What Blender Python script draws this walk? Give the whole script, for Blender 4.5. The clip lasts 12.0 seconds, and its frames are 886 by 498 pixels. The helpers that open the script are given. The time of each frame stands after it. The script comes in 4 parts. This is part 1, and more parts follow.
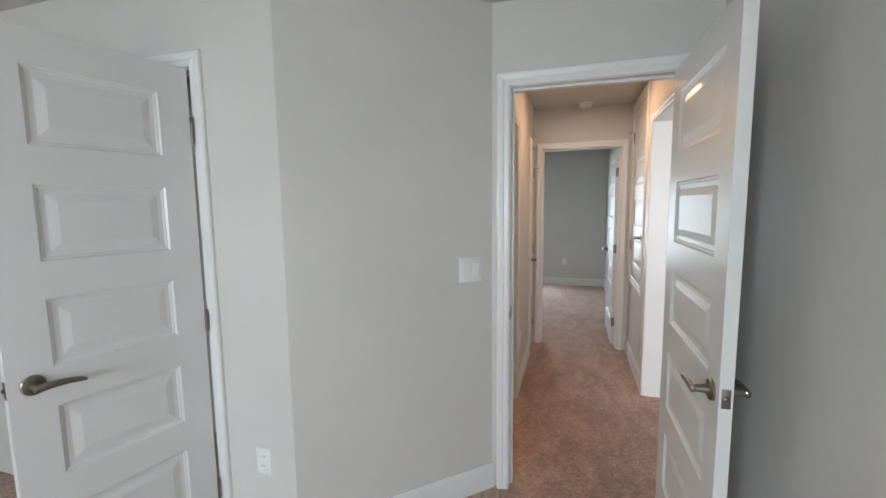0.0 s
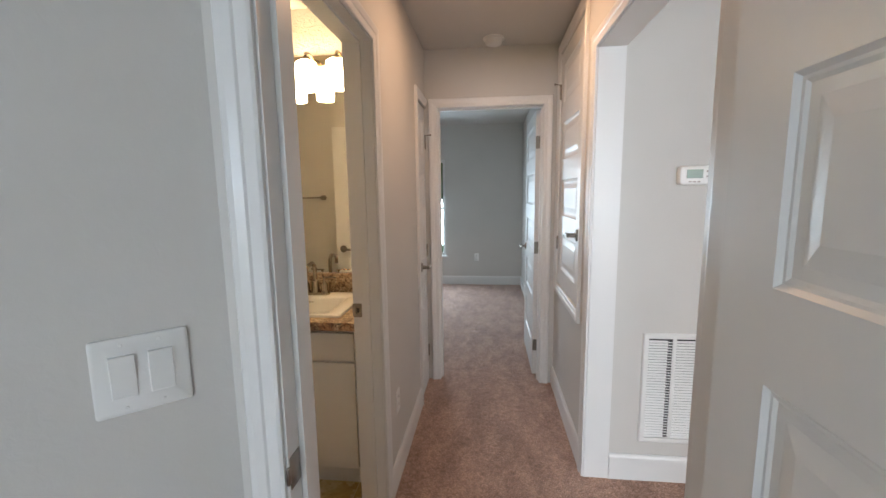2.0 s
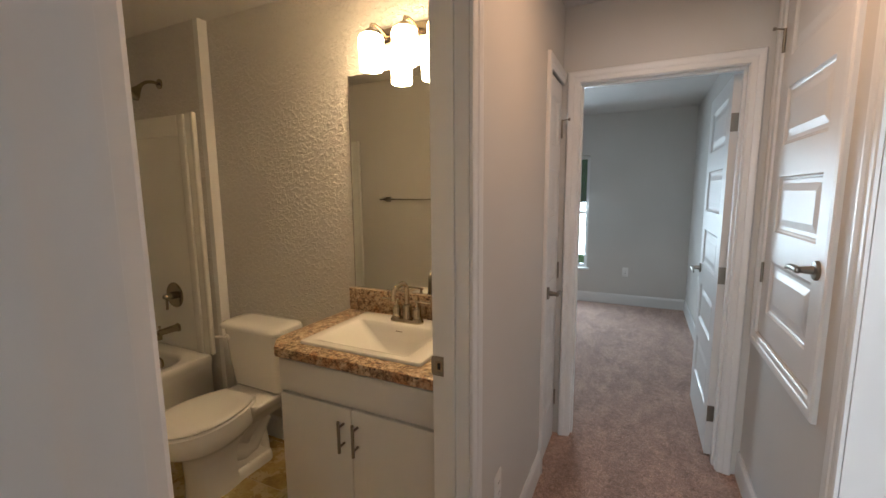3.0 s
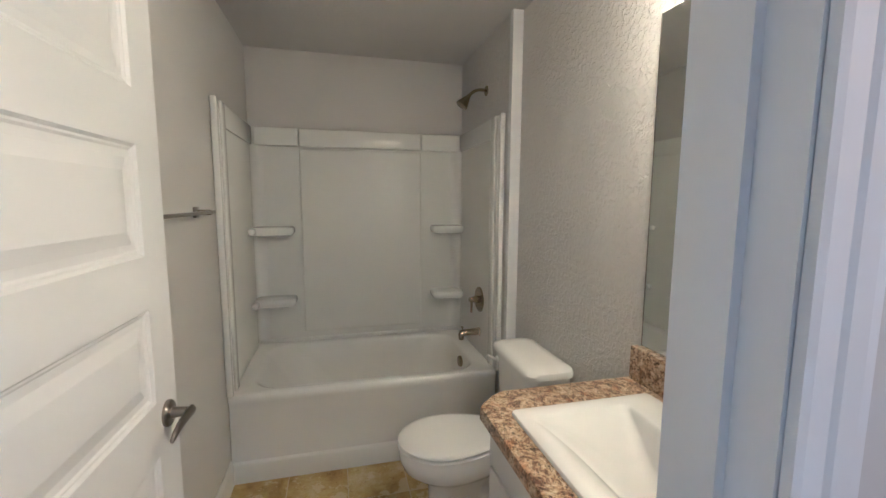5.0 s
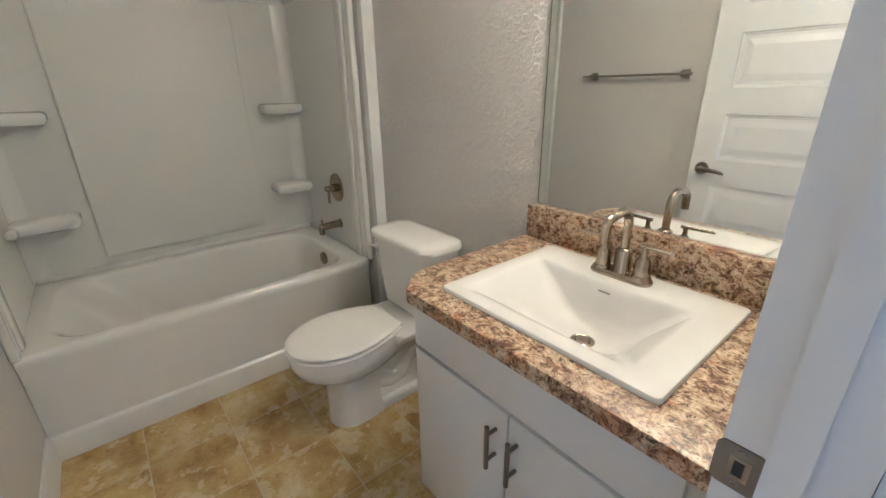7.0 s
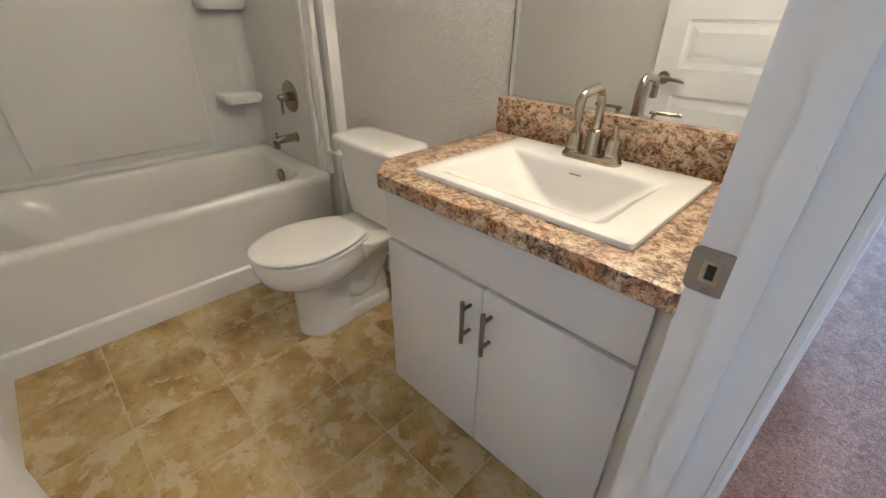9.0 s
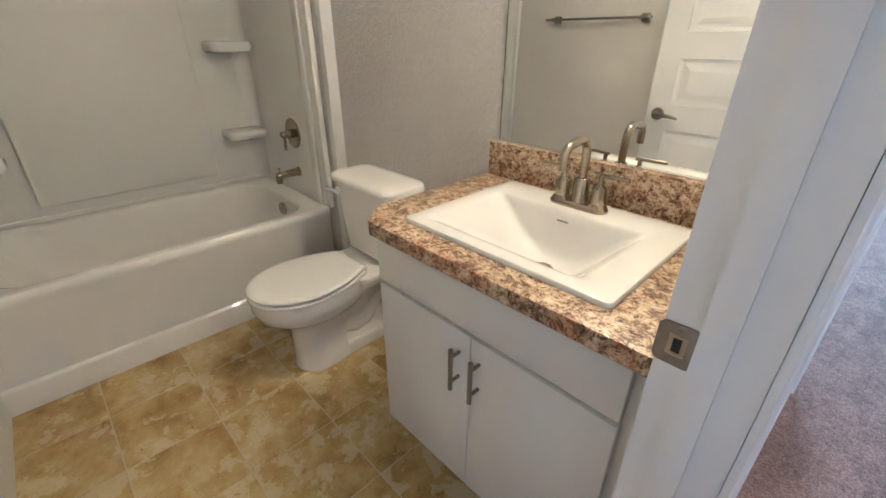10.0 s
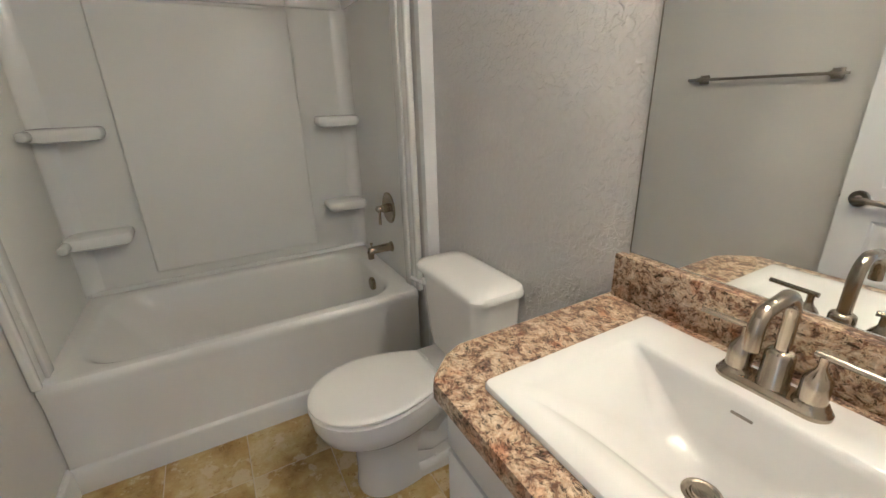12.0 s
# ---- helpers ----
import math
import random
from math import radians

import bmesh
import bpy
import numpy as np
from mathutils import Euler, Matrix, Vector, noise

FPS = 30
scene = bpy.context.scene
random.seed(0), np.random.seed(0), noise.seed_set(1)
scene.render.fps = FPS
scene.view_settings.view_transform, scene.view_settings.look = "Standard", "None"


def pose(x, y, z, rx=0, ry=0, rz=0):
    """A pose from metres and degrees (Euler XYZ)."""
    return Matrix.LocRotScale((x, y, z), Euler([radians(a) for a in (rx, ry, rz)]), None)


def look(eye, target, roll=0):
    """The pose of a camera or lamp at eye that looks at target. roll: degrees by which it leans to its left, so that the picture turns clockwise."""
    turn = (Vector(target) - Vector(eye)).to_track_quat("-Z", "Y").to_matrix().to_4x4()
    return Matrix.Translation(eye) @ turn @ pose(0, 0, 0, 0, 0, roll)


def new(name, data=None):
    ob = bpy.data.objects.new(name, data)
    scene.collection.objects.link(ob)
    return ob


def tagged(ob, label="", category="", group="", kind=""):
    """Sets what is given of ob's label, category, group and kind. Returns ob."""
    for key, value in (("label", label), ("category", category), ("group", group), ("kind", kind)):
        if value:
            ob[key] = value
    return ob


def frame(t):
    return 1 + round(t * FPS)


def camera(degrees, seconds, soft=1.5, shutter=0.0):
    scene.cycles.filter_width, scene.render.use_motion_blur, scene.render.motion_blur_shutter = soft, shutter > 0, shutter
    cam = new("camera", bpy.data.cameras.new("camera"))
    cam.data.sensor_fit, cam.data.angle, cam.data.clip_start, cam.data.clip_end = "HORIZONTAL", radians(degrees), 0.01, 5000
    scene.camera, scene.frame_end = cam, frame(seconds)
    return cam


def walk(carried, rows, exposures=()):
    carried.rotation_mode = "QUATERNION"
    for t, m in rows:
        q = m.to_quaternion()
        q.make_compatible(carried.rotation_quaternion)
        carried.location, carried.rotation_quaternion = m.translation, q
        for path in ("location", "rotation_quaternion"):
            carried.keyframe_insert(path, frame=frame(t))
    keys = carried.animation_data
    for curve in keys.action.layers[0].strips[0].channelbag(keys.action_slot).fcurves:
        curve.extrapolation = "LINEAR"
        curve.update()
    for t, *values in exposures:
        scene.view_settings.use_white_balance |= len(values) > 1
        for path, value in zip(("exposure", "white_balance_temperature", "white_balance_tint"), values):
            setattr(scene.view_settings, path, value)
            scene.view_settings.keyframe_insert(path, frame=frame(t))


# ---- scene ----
cam = camera(94.0, 12.0)
PATH = [
    (0, (0.481, 0.656, 1.502), (-0.113, 2.553, 1.285), -0.7),
    (0.5, (0.493, 0.952, 1.485), (0.244, 2.923, 1.258), -0.6),
    (1, (0.491, 1.323, 1.489), (0.407, 3.303, 1.215), -0.6),
    (1.5, (0.568, 1.703, 1.474), (0.453, 3.681, 1.202), -0.7),
    (2, (0.549, 2.051, 1.454), (0.329, 4.02, 1.177), -0.8),
    (2.5, (0.503, 2.364, 1.459), (0.034, 4.286, 1.167), -0.7),
    (3, (0.512, 2.671, 1.462), (-0.346, 4.458, 1.194), -0.5),
    (3.5, (0.451, 2.929, 1.443), (-0.804, 4.467, 1.197), -0.4),
    (3.7, (0.42, 3.017, 1.439), (-0.989, 4.418, 1.209), -0.3),
    (5.3, (0.283, 3.406, 1.464), (-1.655, 3.838, 1.224), 0.2),
    (5.5, (0.25, 3.403, 1.454), (-1.669, 3.895, 1.179), -0.3),
    (6, (0.124, 3.339, 1.423), (-1.652, 4.15, 0.991), -1.5),
    (6.5, (0.04, 3.286, 1.389), (-1.554, 4.345, 0.808), -1.6),
    (7, (0.052, 3.249, 1.355), (-1.395, 4.424, 0.63), -0.9),
    (7.5, (0.076, 3.21, 1.298), (-1.25, 4.43, 0.431), -0.5),
    (7.7, (0.069, 3.19, 1.271), (-1.21, 4.429, 0.361), 0.2),
    (9.3, (0.06, 3.195, 1.219), (-1.162, 4.432, 0.231), 0.7),
    (9.5, (0.063, 3.218, 1.238), (-1.179, 4.45, 0.269), 0.1),
    (10, (0.079, 3.231, 1.285), (-1.198, 4.482, 0.388), 0.3),
    (10.5, (0.031, 3.293, 1.321), (-1.307, 4.538, 0.507), -0.1),
    (11, (-0.045, 3.339, 1.355), (-1.481, 4.501, 0.587), -0.9),
    (11.5, (-0.124, 3.432, 1.362), (-1.665, 4.475, 0.627), -1.5),
    (12, (-0.186, 3.494, 1.358), (-1.833, 4.398, 0.673), -1.7),
]
EXPOSURES = [(0.0, -0.24, 5950, 9), (0.5, -0.27, 5950, 9), (2.0, -0.28, 5750, 9), (3.0, -0.42, 5750, 9), (3.6, 0.06, 5150, 8), (5.3, 0.30, 4150, 5), (6.0, 0.42, 4150, 5), (7.0, 0.44, 4150, 5), (7.5, 0.56, 4100, 5), (9.5, 0.58, 4350, 6), (10.5, 0.46, 4350, 6), (12.0, 0.40, 4150, 6)]
walk(cam, [(t, look(eye, target, roll)) for t, eye, target, roll in PATH],
     exposures=EXPOSURES)

# ---- world and light ----
world = bpy.data.worlds.new("world")
scene.world = world
world.use_nodes = True
wn = world.node_tree.nodes
sky = wn.new("ShaderNodeTexSky")
sky.sky_type, sky.sun_disc = "NISHITA", False
sky.sun_elevation, sky.sun_rotation = radians(48), radians(-95)
wn["Background"].inputs["Strength"].default_value = 0.12
world.node_tree.links.new(sky.outputs["Color"], wn["Background"].inputs["Color"])


def lamp(name, kind, m, energy, color, size=0.1, size_y=0.0):
    data = bpy.data.lights.new(name, kind)
    data.energy, data.color = energy, color
    if kind == "AREA":
        data.shape, data.size, data.size_y = ("RECTANGLE" if size_y else "DISK"), size, size_y or size
    elif kind == "SUN":
        data.angle = radians(size)
    else:
        data.shadow_soft_size = size
    ob = new(name, data)
    ob.matrix_world = m
    return ob


DAY = (0.80, 0.91, 1.0)
WARM = (1.0, 0.56, 0.24)
lamp("sun", "SUN", look((0, 0, 20), (6, 0.6, 13)), 3.0, (1.0, 0.94, 0.85), 0.5)
lamp("bedroom_window_sky", "AREA", look((-0.5, -2.24, 1.55), (-0.7, 3, -4.2)), 118, (0.86, 0.93, 1.0), 1.7, 0.85)
lamp("bedroom_window_lawn", "AREA", look((-0.5, -2.24, 0.80), (-0.7, 3, 3.4)), 10, (1.0, 1.0, 0.46), 1.7, 0.55)
lamp("far_window_light", "AREA", look((-0.6, 8.57, 1.2), (-0.6, 5, -0.7)), 62, (0.82, 0.96, 1.0), 0.86, 1.45)
# added daylight through the living area opening; its window's place is assumed
lamp("living_assumed_daylight", "AREA", look((2.9, -1.14, 1.3), (2.7, 2.0, 1.1)), 108, (1.0, 0.97, 0.92), 2.6, 1.9)
lamp("hall_downlight_glow", "AREA", look((0.60, 4.04, 2.425), (0.60, 4.04, 0)), 10, (1.0, 0.56, 0.29), 0.13)
SHADES = (-0.560, -0.395, -0.230)


# ---- materials ----
def material(name, color=(0.8, 0.8, 0.8), rough=0.5, metal=0.0, spec=0.5):
    m = bpy.data.materials.new(name)
    m.use_nodes = True
    b = m.node_tree.nodes["Principled BSDF"]
    b.inputs["Base Color"].default_value = (*color, 1)
    b.inputs["Roughness"].default_value = rough
    b.inputs["Metallic"].default_value = metal
    b.inputs["Specular IOR Level"].default_value = spec
    return m


def node(m, kind, **inputs):
    n = m.node_tree.nodes.new(kind)
    for key, value in inputs.items():
        n.inputs[key.replace("_", " ")].default_value = value
    return n


def link(m, a, b):
    m.node_tree.links.new(a, b)


def coords(m, scale=(1, 1, 1), piece=False):
    """World-size coordinates; with piece, shifted from one piece to the next."""
    geo = node(m, "ShaderNodeNewGeometry")
    mp = node(m, "ShaderNodeMapping")
    mp.inputs["Scale"].default_value = scale
    link(m, geo.outputs["Position"], mp.inputs["Vector"])
    if piece:
        info = node(m, "ShaderNodeObjectInfo")
        mul = node(m, "ShaderNodeVectorMath")
        mul.operation = "SCALE"
        mul.inputs[0].default_value = (7, 13, 3)
        link(m, info.outputs["Random"], mul.inputs["Scale"])
        link(m, mul.outputs["Vector"], mp.inputs["Location"])
    return mp.outputs["Vector"]


def ramp(m, fac, stops, mode="LINEAR"):
    r = node(m, "ShaderNodeValToRGB")
    r.color_ramp.interpolation = mode
    els = r.color_ramp.elements
    while len(els) < len(stops):
        els.new(0.5)
    for e, (p, c) in zip(els, stops):
        e.position, e.color = p, (*c, 1) if len(c) == 3 else c
    link(m, fac, r.inputs["Fac"])
    return r.outputs["Color"]


def noise_of(m, vec, scale, detail=3.0, rough=0.5, distort=0.0):
    n = node(m, "ShaderNodeTexNoise", Scale=scale, Detail=detail, Roughness=rough, Distortion=distort)
    link(m, vec, n.inputs["Vector"])
    return n.outputs["Fac"]


def mix(m, fac, a, b, mode="MIX"):
    n = node(m, "ShaderNodeMix")
    n.data_type, n.blend_type = "RGBA", mode
    for value, socket in ((fac, n.inputs[0]), (a, n.inputs[6]), (b, n.inputs[7])):
        if hasattr(value, "links"):
            link(m, value, socket)
        else:
            socket.default_value = value if isinstance(value, float) else (*value, 1)
    return n.outputs[2]


def bump(m, height, strength, distance, after=None):
    n = node(m, "ShaderNodeBump", Strength=strength, Distance=distance)
    link(m, height, n.inputs["Height"])
    if after:
        link(m, after, n.inputs["Normal"])
    return n.outputs["Normal"]


def bsdf(m):
    return m.node_tree.nodes["Principled BSDF"].inputs


def paint(name, color, relief, rough=0.55, size=55, depth=0.0022):
    """Rolled wall paint over sprayed, knocked-down texture."""
    m = material(name, color, rough, 0, 0.35)
    v = coords(m)
    wide = noise_of(m, v, 1.7, 2)
    c = ramp(m, wide, [(0.3, tuple(k * 0.97 for k in color)), (0.7, tuple(k * 1.02 for k in color))])
    link(m, c, bsdf(m)["Base Color"])
    lumps = ramp(m, noise_of(m, v, size, 2.5, 0.55, 0.6), [(0.45, (0, 0, 0)), (0.62, (1, 1, 1))])
    fine = noise_of(m, v, 420, 2)
    n1 = bump(m, lumps, relief, depth)
    link(m, bump(m, fine, 0.12, 0.0008, n1), bsdf(m)["Normal"])
    return m


M = {}
M["wall"] = paint("greige wall paint", (0.60, 0.585, 0.555), 0.06)
M["wall_bath"] = paint("greige wall paint over knockdown texture", (0.60, 0.585, 0.555), 0.65, 0.46, 46, 0.0042)
M["ceiling"] = paint("ceiling paint", (0.60, 0.59, 0.57), 0.22, 0.8)


def semigloss(name, color, rough):
    m = material(name, color, rough, 0, 0.5)
    v = coords(m)
    link(m, ramp(m, noise_of(m, v, 9, 4), [(0.3, (rough * 0.93,) * 3), (0.75, (rough * 1.08,) * 3)]), bsdf(m)["Roughness"])
    link(m, ramp(m, noise_of(m, v, 3, 3), [(0.3, tuple(k * 0.99 for k in color)), (0.7, color)]), bsdf(m)["Base Color"])
    brush = coords(m, (60, 60, 9))
    link(m, bump(m, noise_of(m, brush, 12, 2), 0.012, 0.0004), bsdf(m)["Normal"])
    return m


M["trim"] = semigloss("white trim enamel", (0.74, 0.74, 0.73), 0.33)
M["door"] = semigloss("white door enamel", (0.71, 0.71, 0.70), 0.35)
M["cabinet"] = semigloss("white cabinet laminate", (0.71, 0.71, 0.70), 0.35)
M["plastic"] = material("white plastic", (0.78, 0.78, 0.76), 0.35)
# near-black paint for the shade inside holes, slots and the duct
M["dark"] = material("painted recess shade", (0.02, 0.02, 0.02), 0.8)
M["ceramic"] = material("white vitreous china", (0.84, 0.83, 0.80), 0.07, 0, 0.55)
M["basin"] = material("white glazed sink china", (0.74, 0.735, 0.72), 0.08, 0, 0.55)
M["seat"] = material("white seat plastic", (0.83, 0.82, 0.79), 0.16)


def acrylic():
    m = material("white acrylic", (0.74, 0.74, 0.70), 0.16, 0, 0.5)
    bsdf(m)["Roughness"].default_value = 0.38
    bsdf(m)["Specular IOR Level"].default_value = 0.38
    tone = ramp(m, noise_of(m, coords(m), 1.5, 2), [(0.3, (0.735, 0.735, 0.695)), (0.7, (0.745, 0.745, 0.705))])
    link(m, tone, bsdf(m)["Base Color"])
    return m


M["acrylic"] = acrylic()
M["gloss_acrylic"] = material("polished white acrylic", (0.76, 0.76, 0.72), 0.11, 0, 0.5)
M["tub"] = material("white enamelled tub acrylic", (0.77, 0.765, 0.73), 0.09, 0, 0.5)


def nickel(name, color, rough):
    m = material(name, color, rough, 1.0)
    v = coords(m, (1, 1, 14))
    link(m, ramp(m, noise_of(m, v, 90, 3), [(0.3, (rough * 0.9,) * 3), (0.7, (rough * 1.1,) * 3)]), bsdf(m)["Roughness"])
    return m


M["nickel"] = nickel("brushed nickel", (0.42, 0.365, 0.28), 0.19)
M["nickel_tub"] = nickel("brushed nickel of the tub fittings", (0.34, 0.285, 0.205), 0.22)
M["nickel_dark"] = nickel("satin nickel door hardware", (0.27, 0.245, 0.21), 0.33)
M["chrome"] = material("chrome", (0.75, 0.75, 0.74), 0.1, 1.0)
M["mirror"] = material("mirror silver", (0.86, 0.88, 0.86), 0.015, 1.0)


def carpet():
    m = material("taupe cut-pile carpet", (0.2, 0.15, 0.13), 0.95, 0, 0.1)
    v = coords(m)
    tuft = noise_of(m, v, 170, 3, 0.65)
    clump = noise_of(m, v, 42, 5, 0.66, 1.2)
    drift = noise_of(m, coords(m, (1.0, 0.45, 1.0)), 7.0, 4, 0.6, 0.6)
    base = ramp(m, tuft, [(0.3, (0.185, 0.110, 0.082)), (0.5, (0.435, 0.292, 0.230)), (0.72, (0.70, 0.515, 0.425))])
    shade = mix(m, 0.7, base, ramp(m, clump, [(0.34, (0.48, 0.45, 0.44)), (0.62, (1.32, 1.31, 1.30))]), "MULTIPLY")
    link(m, mix(m, 0.75, shade, ramp(m, drift, [(0.36, (0.80, 0.78, 0.78)), (0.62, (1.25, 1.25, 1.26))]), "MULTIPLY"), bsdf(m)["Base Color"])
    bsdf(m)["Sheen Weight"].default_value = 0.25
    n1 = bump(m, clump, 0.8, 0.014)
    link(m, bump(m, tuft, 0.9, 0.006, n1), bsdf(m)["Normal"])
    return m


M["carpet"] = carpet()


def travertine():
    m = material("travertine-look tile", (0.5, 0.36, 0.17), 0.42, 0, 0.4)
    v = coords(m, piece=True)
    cloud = noise_of(m, v, 5.5, 8, 0.68, 0.15)
    base = ramp(m, cloud, [(0.32, (0.25, 0.155, 0.042)), (0.45, (0.40, 0.283, 0.095)), (0.55, (0.48, 0.368, 0.148)), (0.68, (0.60, 0.51, 0.285))])
    soft = noise_of(m, v, 9.0, 7, 0.62, 0.2)
    patch = ramp(m, soft, [(0.535, (0, 0, 0)), (0.556, (0.85, 0.85, 0.85)), (0.7, (1.0, 1.0, 1.0))])
    base = mix(m, mix(m, 0.62, (0, 0, 0), patch), base, (0.64, 0.56, 0.355))
    fleck = ramp(m, noise_of(m, v, 38, 6, 0.7, 1.2), [(0.34, (0.55, 0.40, 0.22)), (0.41, (1, 1, 1))])
    base = mix(m, 0.75, base, fleck, "MULTIPLY")
    chip = ramp(m, noise_of(m, v, 55, 4, 0.7), [(0.64, (0, 0, 0)), (0.70, (0.7, 0.7, 0.7))])
    base = mix(m, mix(m, 0.4, (0, 0, 0), chip), base, (0.75, 0.66, 0.45))
    link(m, base, bsdf(m)["Base Color"])
    link(m, ramp(m, cloud, [(0.3, (0.32,) * 3), (0.7, (0.5,) * 3)]), bsdf(m)["Roughness"])
    link(m, bump(m, noise_of(m, v, 30, 5), 0.12, 0.002), bsdf(m)["Normal"])
    return m


M["tile"] = travertine()
M["grout"] = paint("sanded grout", (0.56, 0.49, 0.34), 0.5, 0.9)


def granite():
    m = material("granite-pattern laminate", (0.4, 0.28, 0.2), 0.38, 0, 0.35)
    v = coords(m)
    warp = node(m, "ShaderNodeVectorMath")
    warp.operation = "MULTIPLY_ADD"
    nz = node(m, "ShaderNodeTexNoise", Scale=16.0, Detail=3.0)
    link(m, v, nz.inputs["Vector"])
    link(m, nz.outputs["Color"], warp.inputs[0])
    warp.inputs[1].default_value = (0.05, 0.05, 0.05)
    link(m, v, warp.inputs[2])
    w = warp.outputs["Vector"]
    big = ramp(m, noise_of(m, w, 46, 5, 0.72), [(0.38, (0.06, 0.03, 0.018)), (0.450, (0.20, 0.105, 0.055)), (0.505, (0.50, 0.375, 0.23)), (0.64, (0.72, 0.61, 0.44))])
    vor = node(m, "ShaderNodeTexVoronoi", Scale=230.0, Randomness=1.0)
    link(m, w, vor.inputs["Vector"])
    grain = node(m, "ShaderNodeSeparateColor")
    link(m, vor.outputs["Color"], grain.inputs["Color"])
    chips = ramp(m, grain.outputs["Red"], [(0.0, (0.05, 0.03, 0.025)), (0.2, (0.22, 0.11, 0.06)), (0.42, (0.44, 0.30, 0.18)), (0.66, (0.62, 0.49, 0.33)), (0.86, (0.30, 0.22, 0.17))], "CONSTANT")
    base = mix(m, 0.32, big, chips)
    streak = node(m, "ShaderNodeMapping")
    streak.inputs["Scale"].default_value = (1.0, 1.9, 1.5)
    streak.inputs["Rotation"].default_value = (0.2, 0.3, 0.6)
    link(m, w, streak.inputs["Vector"])
    veins = ramp(m, noise_of(m, streak.outputs["Vector"], 74, 6, 0.74, 1.0), [(0.41, (0.05, 0.03, 0.025)), (0.455, (1, 1, 1))])
    base = mix(m, 0.92, base, veins, "MULTIPLY")
    rust = ramp(m, noise_of(m, w, 17, 2), [(0.58, (1, 1, 1)), (0.68, (0.80, 0.47, 0.28))])
    link(m, mix(m, 0.7, base, rust, "MULTIPLY"), bsdf(m)["Base Color"])
    return m


M["granite"] = granite()


def glow(name, color, strength):
    m = material(name, (0.9, 0.9, 0.88), 0.4)
    bsdf(m)["Emission Color"].default_value = (*color, 1)
    bsdf(m)["Emission Strength"].default_value = strength
    return m


M["shade"] = glow("lit frosted glass", (1.0, 0.64, 0.31), 50.0)
M["downlight"] = glow("lit diffuser", (1.0, 0.75, 0.5), 7.0)
M["lcd"] = material("green-grey display", (0.16, 0.24, 0.18), 0.15)
M["glass"] = material("window glass", (1, 1, 1), 0.0)
bsdf(M["glass"])["Transmission Weight"].default_value = 1.0
M["grass"] = paint("lawn", (0.07, 0.13, 0.03), 0.8, 0.9)


def foliage():
    m = material("far foliage", (0.06, 0.11, 0.03), 0.8)
    v = coords(m)
    link(m, ramp(m, noise_of(m, v, 2.5, 6, 0.7), [(0.35, (0.02, 0.045, 0.012)), (0.6, (0.10, 0.17, 0.04)), (0.8, (0.2, 0.3, 0.1))]), bsdf(m)["Base Color"])
    return m


M["foliage"] = foliage()


# ---- mesh helpers ----
def box(bm, x0, y0, z0, x1, y1, z1, bevel=0.0, seg=2):
    x0, x1, y0, y1, z0, z1 = min(x0, x1), max(x0, x1), min(y0, y1), max(y0, y1), min(z0, z1), max(z0, z1)
    vs = [bm.verts.new(p) for p in ((x0, y0, z0), (x1, y0, z0), (x1, y1, z0), (x0, y1, z0), (x0, y0, z1), (x1, y0, z1), (x1, y1, z1), (x0, y1, z1))]
    fs = [bm.faces.new([vs[i] for i in q]) for q in ((3, 2, 1, 0), (4, 5, 6, 7), (0, 1, 5, 4), (1, 2, 6, 5), (2, 3, 7, 6), (3, 0, 4, 7))]
    if bevel:
        es = {e for f in fs for e in f.edges}
        bmesh.ops.bevel(bm, geom=list(es), offset=bevel, segments=seg, affect="EDGES", profile=0.5, clamp_overlap=True)
    return bm


def boxed(*args, **kw):
    return box(bmesh.new(), *args, **kw)


def rings(bm, loops, close=True, cap0=True, cap1=True):
    """Skin a list of loops of equally many points."""
    made = [[bm.verts.new(p) for p in loop] for loop in loops]
    n = len(made[0])
    for a, b in zip(made, made[1:]):
        for i in range(n if close else n - 1):
            j = (i + 1) % n
            bm.faces.new((a[i], a[j], b[j], b[i]))
    if cap0:
        bm.faces.new(made[0][::-1])
    if cap1:
        bm.faces.new(made[-1])
    return bm


def circle(c, r, n, axis="z", r2=None):
    c = Vector(c)
    out = []
    for i in range(n):
        a = 2 * math.pi * i / n
        u, v = r * math.cos(a), (r2 or r) * math.sin(a)
        out.append(c + Vector({"z": (u, v, 0), "y": (u, 0, -v), "x": (0, u, v)}[axis]))
    return out


def turned(bm, c, prof, n=24, axis="z"):
    """A turned body round an axis through c; prof: (distance along the axis, radius)."""
    step = {"z": Vector((0, 0, 1)), "y": Vector((0, 1, 0)), "x": Vector((1, 0, 0))}[axis]
    return rings(bm, [circle(Vector(c) + step * d, max(r, 1e-4), n, axis) for d, r in prof])


def tube(bm, path, r, n=12, r_end=None):
    """A round bar along a path."""
    pts = [Vector(p) for p in path]
    loops = []
    side = None
    for i, p in enumerate(pts):
        d = (pts[min(i + 1, len(pts) - 1)] - pts[max(i - 1, 0)]).normalized()
        if side is None:
            side = d.orthogonal().normalized()
        side = (side - d * side.dot(d)).normalized()
        up = d.cross(side)
        k = r if r_end is None else r + (r_end - r) * i / (len(pts) - 1)
        loops.append([p + k * (math.cos(2 * math.pi * j / n) * side + math.sin(2 * math.pi * j / n) * up) for j in range(n)])
    return rings(bm, loops)


def arc(c, r, a0, a1, n, u, v):
    c, u, v = Vector(c), Vector(u), Vector(v)
    return [c + r * (math.cos(radians(a0 + (a1 - a0) * i / n)) * u + math.sin(radians(a0 + (a1 - a0) * i / n)) * v) for i in range(n + 1)]


